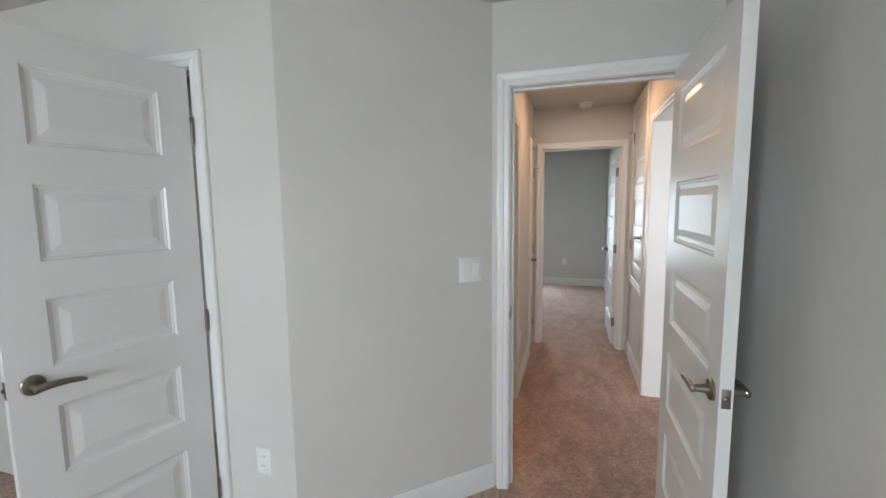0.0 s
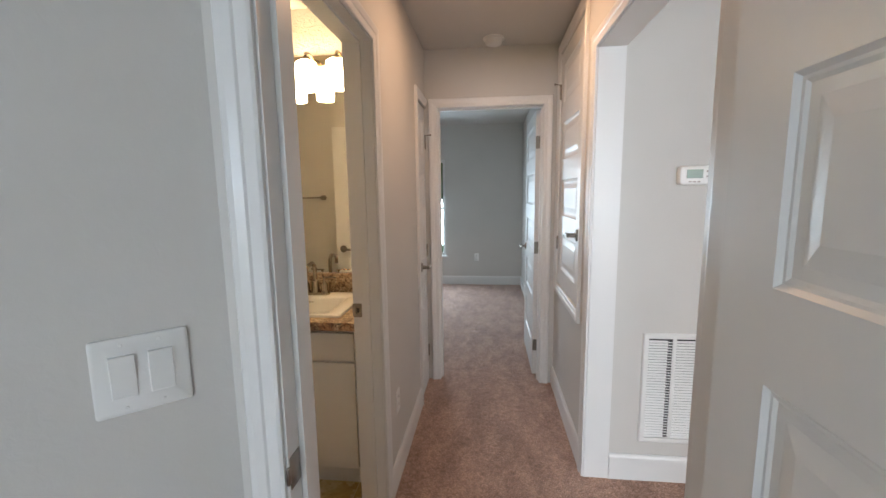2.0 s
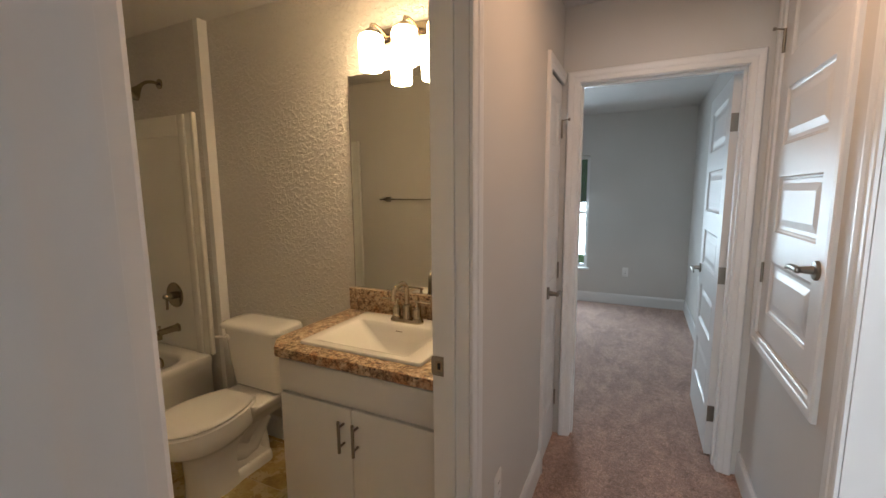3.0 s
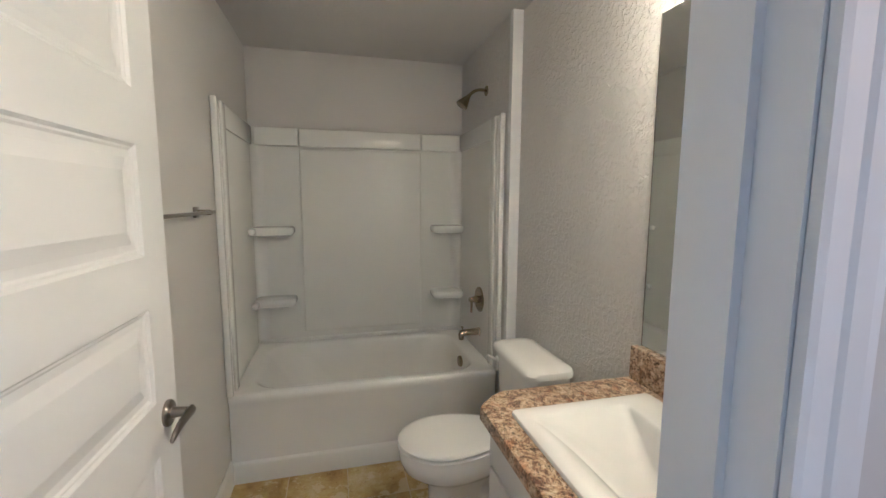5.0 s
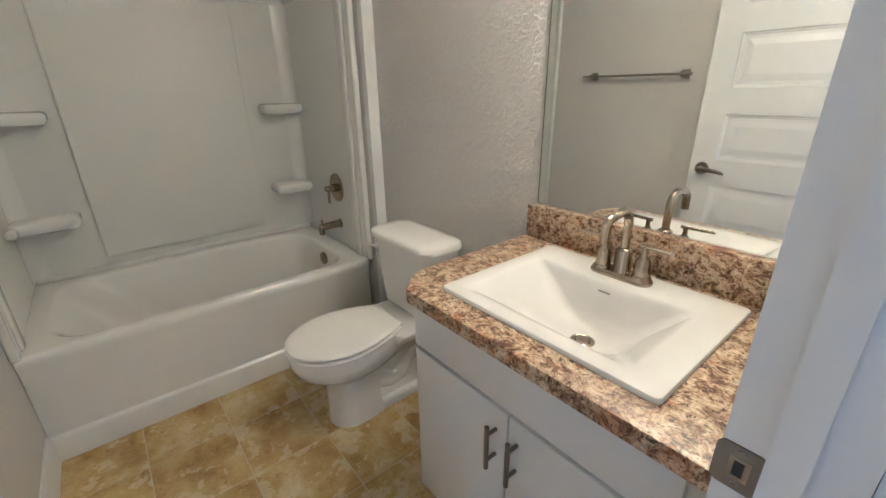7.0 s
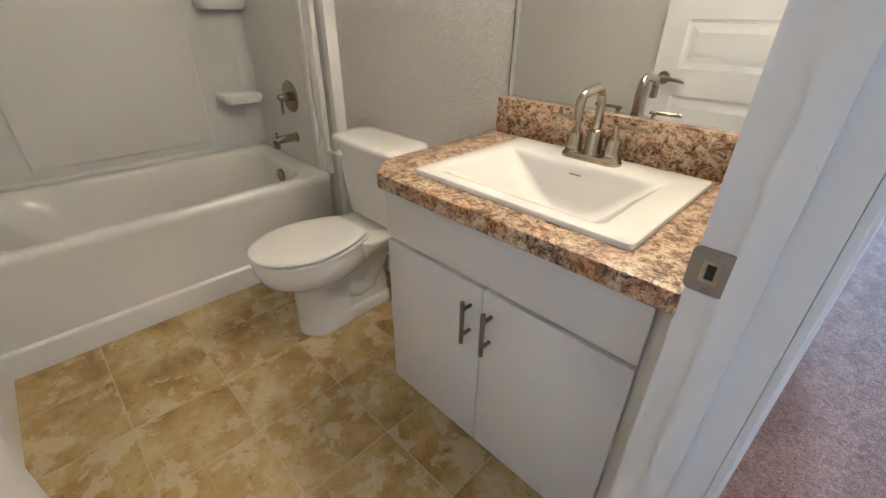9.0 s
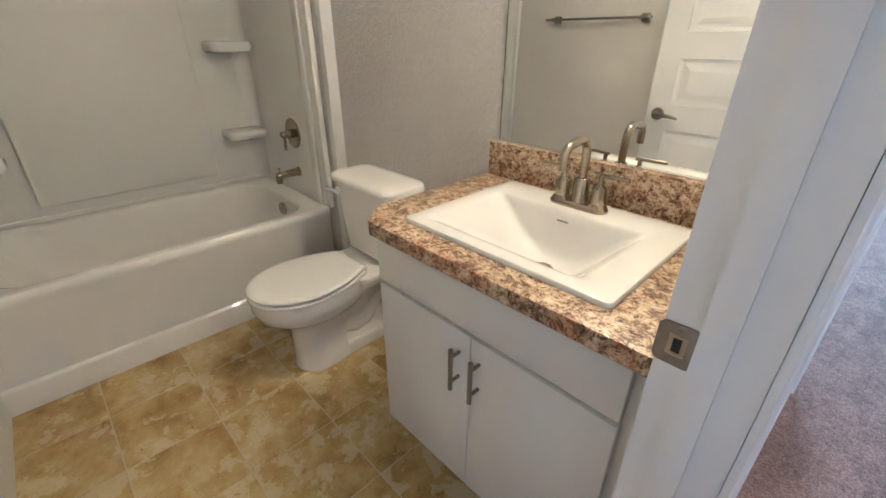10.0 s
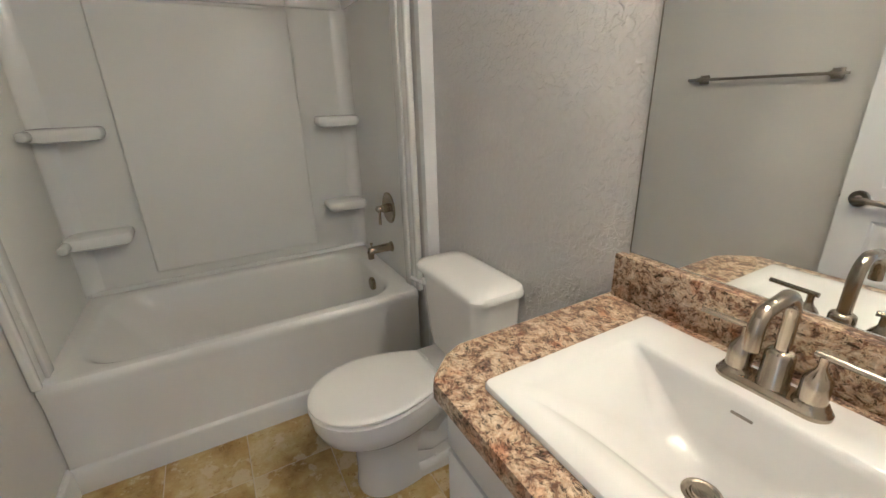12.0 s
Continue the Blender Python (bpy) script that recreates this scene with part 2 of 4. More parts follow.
def rounded(x0, y0, x1, y1, r, z, n=6):
    """A rounded rectangle at height z, anticlockwise."""
    out = []
    for cx, cy, a in ((x1 - r, y1 - r, 0), (x0 + r, y1 - r, 90), (x0 + r, y0 + r, 180), (x1 - r, y0 + r, 270)):
        out += [Vector((cx + r * math.cos(radians(a + 90 * i / n)), cy + r * math.sin(radians(a + 90 * i / n)), z)) for i in range(n + 1)]
    return out


def mesh_of(name, bm, mat, smooth=False):
    bmesh.ops.recalc_face_normals(bm, faces=bm.faces)
    me = bpy.data.meshes.new(name)
    bm.to_mesh(me)
    bm.free()
    me.materials.append(mat)
    if smooth:
        me.shade_smooth()
        me.set_sharp_from_angle(angle=radians(38))
    return me


def part(name, bm, mat, parent, label="", smooth=True):
    ob = new(name, mesh_of(name, bm, mat, smooth))
    ob.parent = parent
    if label:
        ob["label"] = label
    return ob


def solid(name, bm, mat, label="", category="", kind="", smooth=False, m=None):
    ob = tagged(new(name, mesh_of(name, bm, mat, smooth)), label, category, "", kind)
    if m:
        ob.matrix_world = m
    return ob


def thing(name, label, category, m=None, kind="", group=""):
    ob = tagged(new(name), label, category, group, kind)
    ob.empty_display_size = 0.1
    if m:
        ob.matrix_world = m
    return ob


def wall(name, boxes, label, mat="wall", m=None):
    bm = bmesh.new()
    for b in boxes:
        box(bm, *b)
    return solid(name, bm, M[mat], label, "wall", "structure", m=m)


# ---- the shell ----
CEIL = 2.44
HL, HR = 0.090, 1.03           # hall walls
DOOR_Y, DOOR_Y2 = 2.70, 2.822  # wall between bedroom and hall
FAR_Y, FAR_Y2 = 5.095, 5.21    # wall between hall and far bedroom
BATH_S, BATH_N, BATH_W, BATH_E = 2.828, 4.345, -2.69, -0.028
HEAD = 2.04

CARPET = "taupe brown cut-pile carpet, brushed and slightly trodden"
for name, x0, y0, x1, y1 in (("floor_bedroom", -3.3, -2.1, 1.18, 2.822), ("floor_hall", 0.03, 2.822, 1.18, 5.19), ("floor_living", 1.18, -1.0, 5.1, 5.19), ("floor_far_bedroom", -2.6, 5.19, 1.2, 8.54)):
    solid(name, boxed(x0, y0, -0.12, x1, y1, 0), M["carpet"], CARPET, "floor", "structure")
solid("floor_bath_base", boxed(-2.8, 2.7, -0.12, 0.03, 4.46, 0.0004), M["grout"], "tan grout bed under the bathroom tiles", "floor", "structure")
bm = bmesh.new()
for b in ((-3.4, -2.2, 1.18, 2.822), (-2.8, 2.822, 0.03, 4.5), (0.03, 2.822, 1.18, 5.19), (1.18, -1.1, 5.2, 5.19), (-2.7, 5.19, 1.2, 8.54)):
    box(bm, b[0], b[1], CEIL, b[2], b[3], CEIL + 0.12)
solid("ceiling", bm, M["ceiling"], "matt off-white textured ceiling", "ceiling", "structure")

WX = 0.10                  # where the angled wall meets the door wall
BD0, BD1 = 0.190, 0.935  # bedroom door opening
wall("wall_bedroom_door", [(WX, DOOR_Y, 0, BD0 - 0.018, DOOR_Y2, CEIL), (BD1 + 0.018, DOOR_Y, 0, 1.18, DOOR_Y2, CEIL), (BD0 - 0.018, DOOR_Y, 2.052 + 0.018, BD1 + 0.018, DOOR_Y2, CEIL)], "greige painted bedroom wall round the doorway")
JX, JY = -0.607, 2.02
ang = math.degrees(math.atan2(DOOR_Y - JY, WX - JX))
diag = math.hypot(DOOR_Y - JY, WX - JX)
wall("wall_bedroom_angled", [(0, 0, 0, diag, 0.08, CEIL)], "greige painted wall set at an angle beside the bedroom door", m=pose(JX, JY, 0, 0, 0, ang))
CL0, CL1 = -1.639, -1.014
wall("wall_bedroom_closet", [(-3.3, JY, 0, CL0 - 0.018, JY + 0.11, CEIL), (CL1 + 0.018, JY, 0, JX, JY + 0.11, CEIL), (CL0 - 0.018, JY, 2.06 + 0.018, CL1 + 0.018, JY + 0.11, CEIL)], "greige painted bedroom wall with the closet doorway")
wall("wall_bedroom_east", [(1.06, -2.1, 0, 1.18, DOOR_Y, CEIL)], "greige painted bedroom side wall")
wall("wall_bedroom_west", [(-3.4, -2.1, 0, -3.3, 2.822, CEIL)], "greige painted bedroom wall opposite the door")
wall("wall_bedroom_south", [(-3.4, -2.2, 0, -1.4, -2.0, CEIL), (0.4, -2.2, 0, 1.18, -2.0, CEIL), (-1.4, -2.2, 0, 0.4, -2.0, 0.5), (-1.4, -2.2, 2.0, 0.4, -2.0, CEIL)], "greige painted bedroom wall with the window")

BA0, BA1 = 2.900, 3.717  # bathroom door opening along y
wall("wall_hall_west", [(BATH_E, DOOR_Y2, 0, HL, BA0 - 0.018, CEIL), (BATH_E, BA1 + 0.018, 0, HL, 4.72, CEIL), (BATH_E, BA0 - 0.018, HEAD + 0.018, HL, BA1 + 0.018, CEIL),
                        (BATH_E, 4.72, HEAD + 0.018, HL, FAR_Y, CEIL)], "greige painted hall wall with the bathroom doorway")
AC0, AC1, ACB, ACT = 4.300, 4.985, 0.81, 2.335  # raised access opening
WO0, WO1, WOH = 3.02, 4.045, 2.075             # opening towards the living area
wall("wall_hall_east", [(HR, DOOR_Y2, 0, HR + 0.12, WO0 - 0.018, CEIL), (HR, WO0 - 0.018, WOH + 0.018, HR + 0.12, WO1 + 0.018, CEIL), (HR, WO1 + 0.018, 0, HR + 0.12, AC0, CEIL),
                        (HR, AC0, 0, HR + 0.12, AC1, ACB), (HR, AC0, ACT, HR + 0.12, AC1, CEIL), (HR, AC1, 0, HR + 0.12, FAR_Y, CEIL)], "greige painted hall wall with a cased opening")
FD0, FD1 = 0.182, 0.928
wall("wall_hall_end", [(BATH_E, FAR_Y, 0, FD0 - 0.018, FAR_Y2, CEIL), (FD1 + 0.018, FAR_Y, 0, 1.2, FAR_Y2, CEIL), (FD0 - 0.018, FAR_Y, HEAD + 0.018, FD1 + 0.018, FAR_Y2, CEIL), (-2.7, FAR_Y, 0, BATH_E, FAR_Y2, CEIL)], "greige painted wall at the end of the hall")
wall("wall_bath_south", [(-2.8, 2.70, 0, BATH_E, BATH_S, CEIL)], "greige painted bathroom wall with the towel bar")
wall("wall_bath_north", [(-1.772, BATH_N, 0, BATH_E, BATH_N + 0.1, CEIL)], "greige knockdown-textured wall behind the toilet and vanity", mat="wall_bath")
wall("wall_bath_plumbing", [(-2.8, 4.292, 0, -1.772, BATH_N + 0.1, CEIL)], "greige painted shower wall standing slightly proud", mat="wall_bath")
wall("wall_bath_west", [(-2.8, BATH_S, 0, BATH_W, 4.292, CEIL)], "greige painted wall above the tub surround")
wall("wall_far_north", [(-0.115, 8.42, 0, 1.2, 8.54, CEIL), (-2.7, 8.42, 0, -1.06, 8.54, CEIL), (-1.06, 8.42, 0, -0.115, 8.54, 0.45), (-1.06, 8.42, 1.93, -0.115, 8.54, CEIL)], "greige painted far bedroom wall with the window")
wall("wall_far_east", [(1.05, FAR_Y2, 0, 1.2, 8.42, CEIL)], "greige painted side wall of the far bedroom")
wall("wall_far_west", [(-2.7, FAR_Y2, 0, -2.58, 8.42, CEIL)], "greige painted side wall of the far bedroom")
wall("wall_living_north", [(HR + 0.12, 4.055, 0, 5.2, 4.17, CEIL)], "pale painted wall with the thermostat and return grille")
# unseen wall; its window opening is assumed, to let daylight in
wall("wall_living_south", [(1.18, -1.1, 0, 1.5, -1.0, CEIL), (4.3, -1.1, 0, 5.2, -1.0, CEIL), (1.5, -1.1, 2.3, 4.3, -1.0, CEIL), (1.5, -1.1, 0, 4.3, -1.0, 0.3)], "plain painted unseen living area wall with an assumed wide window")
wall("wall_living_east", [(5.1, -1.0, 0, 5.2, 4.055, CEIL)], "plain painted living area wall")
wall("wall_linen_closet", [(-0.5, 4.45, 0, -0.4, FAR_Y, CEIL)], "plain painted back of the linen closet")
wall("wall_air_handler_closet", [(1.9, 4.17, 0, 2.0, FAR_Y, CEIL), (1.15, FAR_Y, 0, 2.0, FAR_Y2, CEIL)], "plain painted back of the raised closet")


# ---- trim: casings, jambs, baseboards ----
CAS = ((0.004, 0.0), (0.004, 0.009), (0.010, 0.012), (0.030, 0.0125), (0.034, 0.016), (0.050, 0.0185), (0.060, 0.0185), (0.065, 0.013), (0.065, 0.0))


def casing(name, m, w, h, label, sill=False, right=True):
    """Door casing round an opening w wide and h high; local y- is the room."""
    bm = bmesh.new()
    loops = []
    if sill:
        corners = ((-1, -1, 0, 0), (-1, 1, 0, h), (1, 1, w, h), (1, -1, w, 0))
        loops = [[Vector((x + sx * u, -d, z + sz * u)) for u, d in CAS] for sx, sz, x, z in corners]
        rings(bm, loops + [loops[0]], cap0=False, cap1=False)
    else:
        for sx, x, z, k in ((-1, 0, 0, 0), (-1, 0, h, 1), (1, w, h, 1), (1, w, 0, 0)):
            loops.append([Vector((x + sx * u, -d, z + k * u)) for u, d in CAS])
        if not right:
            loops = loops[:2] + [[Vector((w, -d, h + u)) for u, d in CAS]]
        rings(bm, loops)
    return solid(name, bm, M["trim"], label, "door casing", "structure", smooth=False, m=m)


def jamb(name, m, w, h, depth, label, stop=0.0):
    """Jamb lining of an opening; local y+ runs through the wall. stop: where the stop strip stands."""
    bm = bmesh.new()
    box(bm, -0.017, 0.001, 0, 0, depth - 0.001, h + 0.017)
    box(bm, w, 0.001, 0, w + 0.017, depth - 0.001, h + 0.017)
    box(bm, 0, 0.001, h, w, depth - 0.001, h + 0.017)
    if stop:
        box(bm, 0, stop, 0, 0.011, stop + 0.034, h)
        box(bm, w - 0.011, stop, 0, w, stop + 0.034, h)
        box(bm, 0.011, stop, h - 0.011, w - 0.011, stop + 0.034, h)
    return solid(name, bm, M["trim"], label, "door jamb", "structure", m=m)


WHITE_TRIM = "white semi-gloss moulded door casing"
WHITE_JAMB = "white semi-gloss door jamb with stop strip"
casing("trim_bedroom_door", pose(BD0, DOOR_Y, 0), BD1 - BD0, 2.052, WHITE_TRIM)
casing("trim_bedroom_door_hall_side", pose(BD1, DOOR_Y2, 0, 0, 0, 180), BD1 - BD0, 2.052, WHITE_TRIM)
jamb("trim_bedroom_jamb", pose(BD0, DOOR_Y, 0), BD1 - BD0, 2.052, DOOR_Y2 - DOOR_Y, WHITE_JAMB, 0.045)
casing("trim_closet_door", pose(CL0, JY, 0), CL1 - CL0, 2.06, WHITE_TRIM)
jamb("trim_closet_jamb", pose(CL0, JY, 0), CL1 - CL0, 2.06, 0.11, WHITE_JAMB, 0.045)
casing("trim_bath_door", pose(HL, BA0, 0, 0, 0, 90), BA1 - BA0, HEAD, WHITE_TRIM)
jamb("trim_bath_jamb", pose(HL, BA0, 0, 0, 0, 90), BA1 - BA0, HEAD, HL - BATH_E, WHITE_JAMB, 0.042)
casing("trim_far_door", pose(FD0, FAR_Y, 0), FD1 - FD0, HEAD, WHITE_TRIM)
jamb("trim_far_jamb", pose(FD0, FAR_Y, 0), FD1 - FD0, HEAD, FAR_Y2 - FAR_Y, WHITE_JAMB, 0.04)
solid("trim_shower_edge", boxed(-1.806, 4.286, 0.0, -1.767, BATH_N - 0.001, CEIL, bevel=0.002), M["trim"], "white painted corner strip beside the tub surround", "trim", "structure")
LD0, LD1 = 4.737, 5.092
casing("trim_opening", pose(HR, WO1, 0, 0, 0, -90), WO1 - WO0, WOH, "white moulded casing round the wide hall opening")
jamb("trim_opening_jamb", pose(HR, WO1, 0, 0, 0, -90), WO1 - WO0, WOH, 0.122, "white flat jamb of the wide hall opening")
casing("trim_access_door", pose(HR, AC1, ACB, 0, 0, -90), AC1 - AC0, ACT - ACB, "white moulded casing round the raised access door", sill=True)
casing("trim_linen_door", pose(HL, LD0, 0, 0, 0, 90), LD1 - LD0, HEAD, WHITE_TRIM, right=False)

BASE = ((0, 0), (0.014, 0), (0.014, 0.105), (0.0125, 0.117), (0.008, 0.126), (0.006, 0.135), (0, 0.135))


def baseboard(x0, y0, x1, y1):
    """Along a wall, with the room on the left of the way from start to end."""
    a = math.degrees(math.atan2(y1 - y0, x1 - x0))
    n = math.hypot(x1 - x0, y1 - y0)
    bm = rings(bmesh.new(), [[Vector((x, d, z)) for d, z in BASE] for x in (0, n)])
    return solid("baseboard", bm, M["trim"], "white painted moulded baseboard", "baseboard", "structure", m=pose(x0, y0, 0, 0, 0, a))


baseboard(HL, 4.675, HL, BA1 + 0.066)
baseboard(HR, WO1 + 0.066, HR, FAR_Y)
baseboard(WX + 0.005, DOOR_Y + 0.002, JX, JY)
baseboard(JX, JY, CL1 + 0.066, JY)
baseboard(1.06, -2.0, 1.06, DOOR_Y)
baseboard(1.05, 8.42, -2.58, 8.42)
baseboard(1.05, FAR_Y2, 1.05, 8.42)
baseboard(5.1, 4.055, HR + 0.123, 4.055)
baseboard(-1.855, BATH_S, BATH_E - 0.02, BATH_S)
baseboard(-0.83, BATH_N, -1.766, BATH_N)


# ---- doors ----
def lever(parent, x, z, face, out, to):
    """Lever set on a leaf: face, the y of the leaf's face; out, +1 or -1; to, the lever's direction along x."""
    bm = turned(bmesh.new(), (x, face, z), [(0, 0.0325), (out * 0.006, 0.0325), (out * 0.010, 0.029), (out * 0.012, 0.014), (out * 0.045, 0.0105), (out * 0.048, 0.0105)], 28, "y")
    loops = []
    for s, drop, ry, rz in ((-0.014, 0, 0.004, 0.006), (-0.010, 0, 0.009, 0.0115), (0.0, 0, 0.0105, 0.0125), (0.03, 0.001, 0.009, 0.0115), (0.07, -0.001, 0.0075, 0.0105), (0.10, -0.006, 0.006, 0.009), (0.116, -0.011, 0.0045, 0.006), (0.119, -0.013, 0.002, 0.003)):
        loops.append([Vector((x + to * s, face + out * 0.052 + ry * math.cos(2 * math.pi * i / 16), z + drop + rz * math.sin(2 * math.pi * i / 16))) for i in range(16)])
    rings(bm, loops)
    return part("door_handle", bm, M["nickel_dark"], parent, "satin nickel lever handle")


def door(name, label, m, w, h, panels, handles, hz=0.95, stile=0.112, z0=0.012, hinge_y=0.0, hinges=(0.25, 1.02, 1.80), stopper=False, latch=True):
    """A moulded panel door; the hinge line is at the origin and the leaf runs along local x, from y 0 to 0.035."""
    d = thing(name, label, "door", m, "structure")
    bm = bmesh.new()
    t = 0.035
    box(bm, 0, 0, z0, stile, t, h)
    box(bm, w - stile, 0, z0, w, t, h)
    zs = [z0] + [z for p in panels for z in p] + [h]
    for a, b in zip(zs[::2], zs[1::2]):
        box(bm, stile, 0, a, w - stile, t, b)
    leaf = part("leaf", bm, M["door"], d, smooth=False)
    for a, b in panels:
        x0, x1 = stile, w - stile
        loops = []
        for inset, depth in ((0.058, 0.0035), (0.030, 0.0095), (0.015, 0.0095), (0.010, 0.0065), (0.006, 0.006), (0.0, 0.0)):
            loops.append([Vector((x, depth, z)) for x, z in ((x0 + inset, a + inset), (x1 - inset, a + inset), (x1 - inset, b - inset), (x0 + inset, b - inset))])
        back = [[Vector((p.x, t - p.y, p.z)) for p in lp] for lp in loops[::-1]]
        part("panel", rings(bmesh.new(), loops + back), M["door"], leaf, smooth=False)
    for face, out in handles:
        lever(d, w - 0.06, hz, face, out, -1)
    if latch:
        bm = boxed(w - 0.001, 0.006, hz - 0.028, w + 0.0015, 0.029, hz + 0.028, bevel=0.001)
        turned(bm, (w, 0.0175, hz), [(0, 0.007), (0.006, 0.007), (0.008, 0.004)], 12, "x")
        part("latch_plate", bm, M["nickel_dark"], d, "satin nickel latch plate")
    for z in hinges:
        side = -1 if hinge_y <= 0 else 1
        bm = turned(bmesh.new(), (-0.004, hinge_y + side * 0.005, z - 0.045), [(0, 0.0062), (0.09, 0.0062), (0.092, 0.004)], 12)
        box(bm, -0.0025, 0.002, z - 0.045, -0.0005, 0.034, z + 0.045)
        hg = part("hinge", bm, M["nickel_dark"], d, "satin nickel butt hinge")
        if stopper and z == hinges[-1]:
            bm = turned(bmesh.new(), (-0.004, hinge_y + side * 0.005, z + 0.047), [(0, 0.008), (0.006, 0.008)], 12)
            tube(bm, [(-0.004, hinge_y + side * 0.006, z + 0.05), (0.010, hinge_y + side * 0.03, z + 0.05), (0.018, hinge_y + side * 0.045, z + 0.05)], 0.003, 8)
            turned(bm, (0.018, hinge_y + side * 0.042, z + 0.05), [(0, 0.007), (side * 0.010, 0.007)], 10, "y")
            part("door_stop", bm, M["nickel_dark"], hg, "hinge-pin door stop")
    return d


P5 = [(0.250, 0.500), (0.622, 0.860), (0.990, 1.215), (1.335, 1.580), (1.698, 1.940)]
door("door_1", "white five-panel bedroom door, standing open", pose(0.884, 2.682, 0, 0, 0, -90), 0.742, 2.043, [(a, b - 0.001) for a, b in P5], ((0, -1), (0.035, 1)), hinge_y=0.035)
door("door_2", "white five-panel closet door, standing open", pose(-1.041, 2.002, 0, 0, 0, -103), 0.607, 2.05, P5, ((0, -1), (0.035, 1)), hinge_y=0.035, stopper=True)
door("door_3", "white five-panel bathroom door, open along the wall", pose(-0.034, 2.957, 0, 0, 0, 178.9), 0.808, 2.03, [(a, b - 0.001) for a, b in P5], ((0, -1), (0.035, 1)), hz=0.94, hinge_y=0.035)
door("door_4", "white five-panel far bedroom door, standing open", pose(0.926, 5.218, 0, 0, 0, 90), 0.735, 2.03, [(a, b - 0.001) for a, b in P5], ((0, -1), (0.035, 1)), hinge_y=0.0)
door("door_5", "narrow white panelled linen closet door, closed", pose(HL - 0.035, 5.055, 0, 0, 0, -90), 0.315, 2.03, [(a, b - 0.001) for a, b in P5], ((0.035, 1),), hz=0.94, stile=0.07, hinge_y=0.035, stopper=True, latch=False)
PA = [(0.115 + i * 0.361, 0.115 + i * 0.361 + 0.232) for i in range(4)]
door("door_6", "white panelled access door set high in the wall, closed", pose(HR, AC1 - 0.004, ACB, 0, 0, -90), AC1 - AC0 - 0.008, ACT - ACB - 0.004, PA, ((0, -1),), hz=0.395, z0=0.004, stile=0.10, hinge_y=0.0, hinges=(0.28, 1.28), stopper=True, latch=False)

strike = thing("strike_plate", "satin nickel strike plate screwed to the bathroom jamb", "strike plate")
part("plate", rings(bmesh.new(), [[Vector((p.x, BA1 - d, p.y)) for p in rounded(-0.031, 0.924, 0.017, 0.984, 0.009, 0)] for d in (0.0003, 0.0024)]), M["nickel_dark"], strike)
part("latch_pocket", boxed(-0.0165, BA1 - 0.0028, 0.939, 0.0045, BA1 - 0.0023, 0.969), M["nickel_tub"], strike, "bent tongue round the latch hole")
# no hole is cut: a black patch paints its shade
part("latch_hole", boxed(-0.011, BA1 - 0.0030, 0.944, -0.001, BA1 - 0.0025, 0.964), M["dark"], strike, "black patch painting the shade of the latch hole")
for z in (0.931, 0.977):
    part("screw", turned(bmesh.new(), (-0.006, BA1 - 0.0024, z), [(0, 0.0042), (-0.0012, 0.003)], 12, "y"), M["nickel_dark"], strike)
strike2 = thing("strike_plate", "satin nickel strike plate on the bedroom door jamb", "strike plate")
part("plate", boxed(BD0, DOOR_Y + 0.004, 0.915, BD0 + 0.002, DOOR_Y + 0.042, 0.978, bevel=0.0006), M["nickel_dark"], strike2)
part("lip", boxed(BD0 - 0.002, DOOR_Y - 0.006, 0.930, BD0 + 0.003, DOOR_Y + 0.004, 0.963, bevel=0.001), M["nickel_dark"], strike2)


# ---- switches, outlets, wall fittings ----
def plate(name, label, m, w, h, category):
    t = thing(name, label, category, m)
    part("cover_plate", rings(bmesh.new(), [[Vector((p.x, -d, p.y)) for p in rounded(-w / 2 + i, -h / 2 + i, w / 2 - i, h / 2 - i, 0.005, 0)] for d, i in ((0, 0), (0.0035, 0), (0.0055, 0.003))]), M["plastic"], t)
    return t


sw = plate("light_switch", "white double rocker light switch on the angled wall", pose(JX, JY, 0, 0, 0, ang) @ pose(0.8545, -0.0005, 1.180), 0.126, 0.122, "light switch")
for x in (-0.0245, 0.0245):
    part("rocker", rings(bmesh.new(), [[Vector((x + a, -d, z)) for a, d, z in ((-0.0165, 0.0055, -0.034), (0.0165, 0.0055, -0.034), (0.0165, 0.0055, 0.034), (-0.0165, 0.0055, 0.034))], [Vector((x + a, -d, z)) for a, d, z in ((-0.0155, 0.0066, -0.033), (0.0155, 0.0066, -0.033), (0.0155, 0.0105, 0.033), (-0.0155, 0.0105, 0.033))]]), M["plastic"], sw, smooth=False)
for x in (-0.0245, 0.0245):
    for z in (-0.050, 0.050):
        part("screw", turned(bmesh.new(), (x, -0.0052, z), [(0, 0.003), (-0.001, 0.0025)], 10, "y"), M["plastic"], sw)


def outlet(m, where):
    t = plate("outlet", "white duplex wall outlet " + where, m, 0.072, 0.117, "outlet")
    for z in (-0.0205, 0.0205):
        o = part("socket", rings(bmesh.new(), [[Vector((p.x, -d, p.y + z)) for p in rounded(-0.017, -0.0145, 0.017, 0.0145, 0.012, 0)] for d in (0.005, 0.0068)]), M["plastic"], t)
        for x in (-0.006, 0.006):
            # slot depth is not modelled; its shade is a raised black bar
            part("slot", boxed(x - 0.001, -0.0072, z - 0.002, x + 0.001, -0.0066, z + 0.006), M["dark"], o)
    return t


outlet(pose(HL, 3.985, 0.405, 0, 0, 90), "low on the hall wall")
outlet(pose(-0.765, JY, 0.41), "low on the closet wall")
outlet(pose(0.36, 8.42, 0.43), "low on the far bedroom wall")

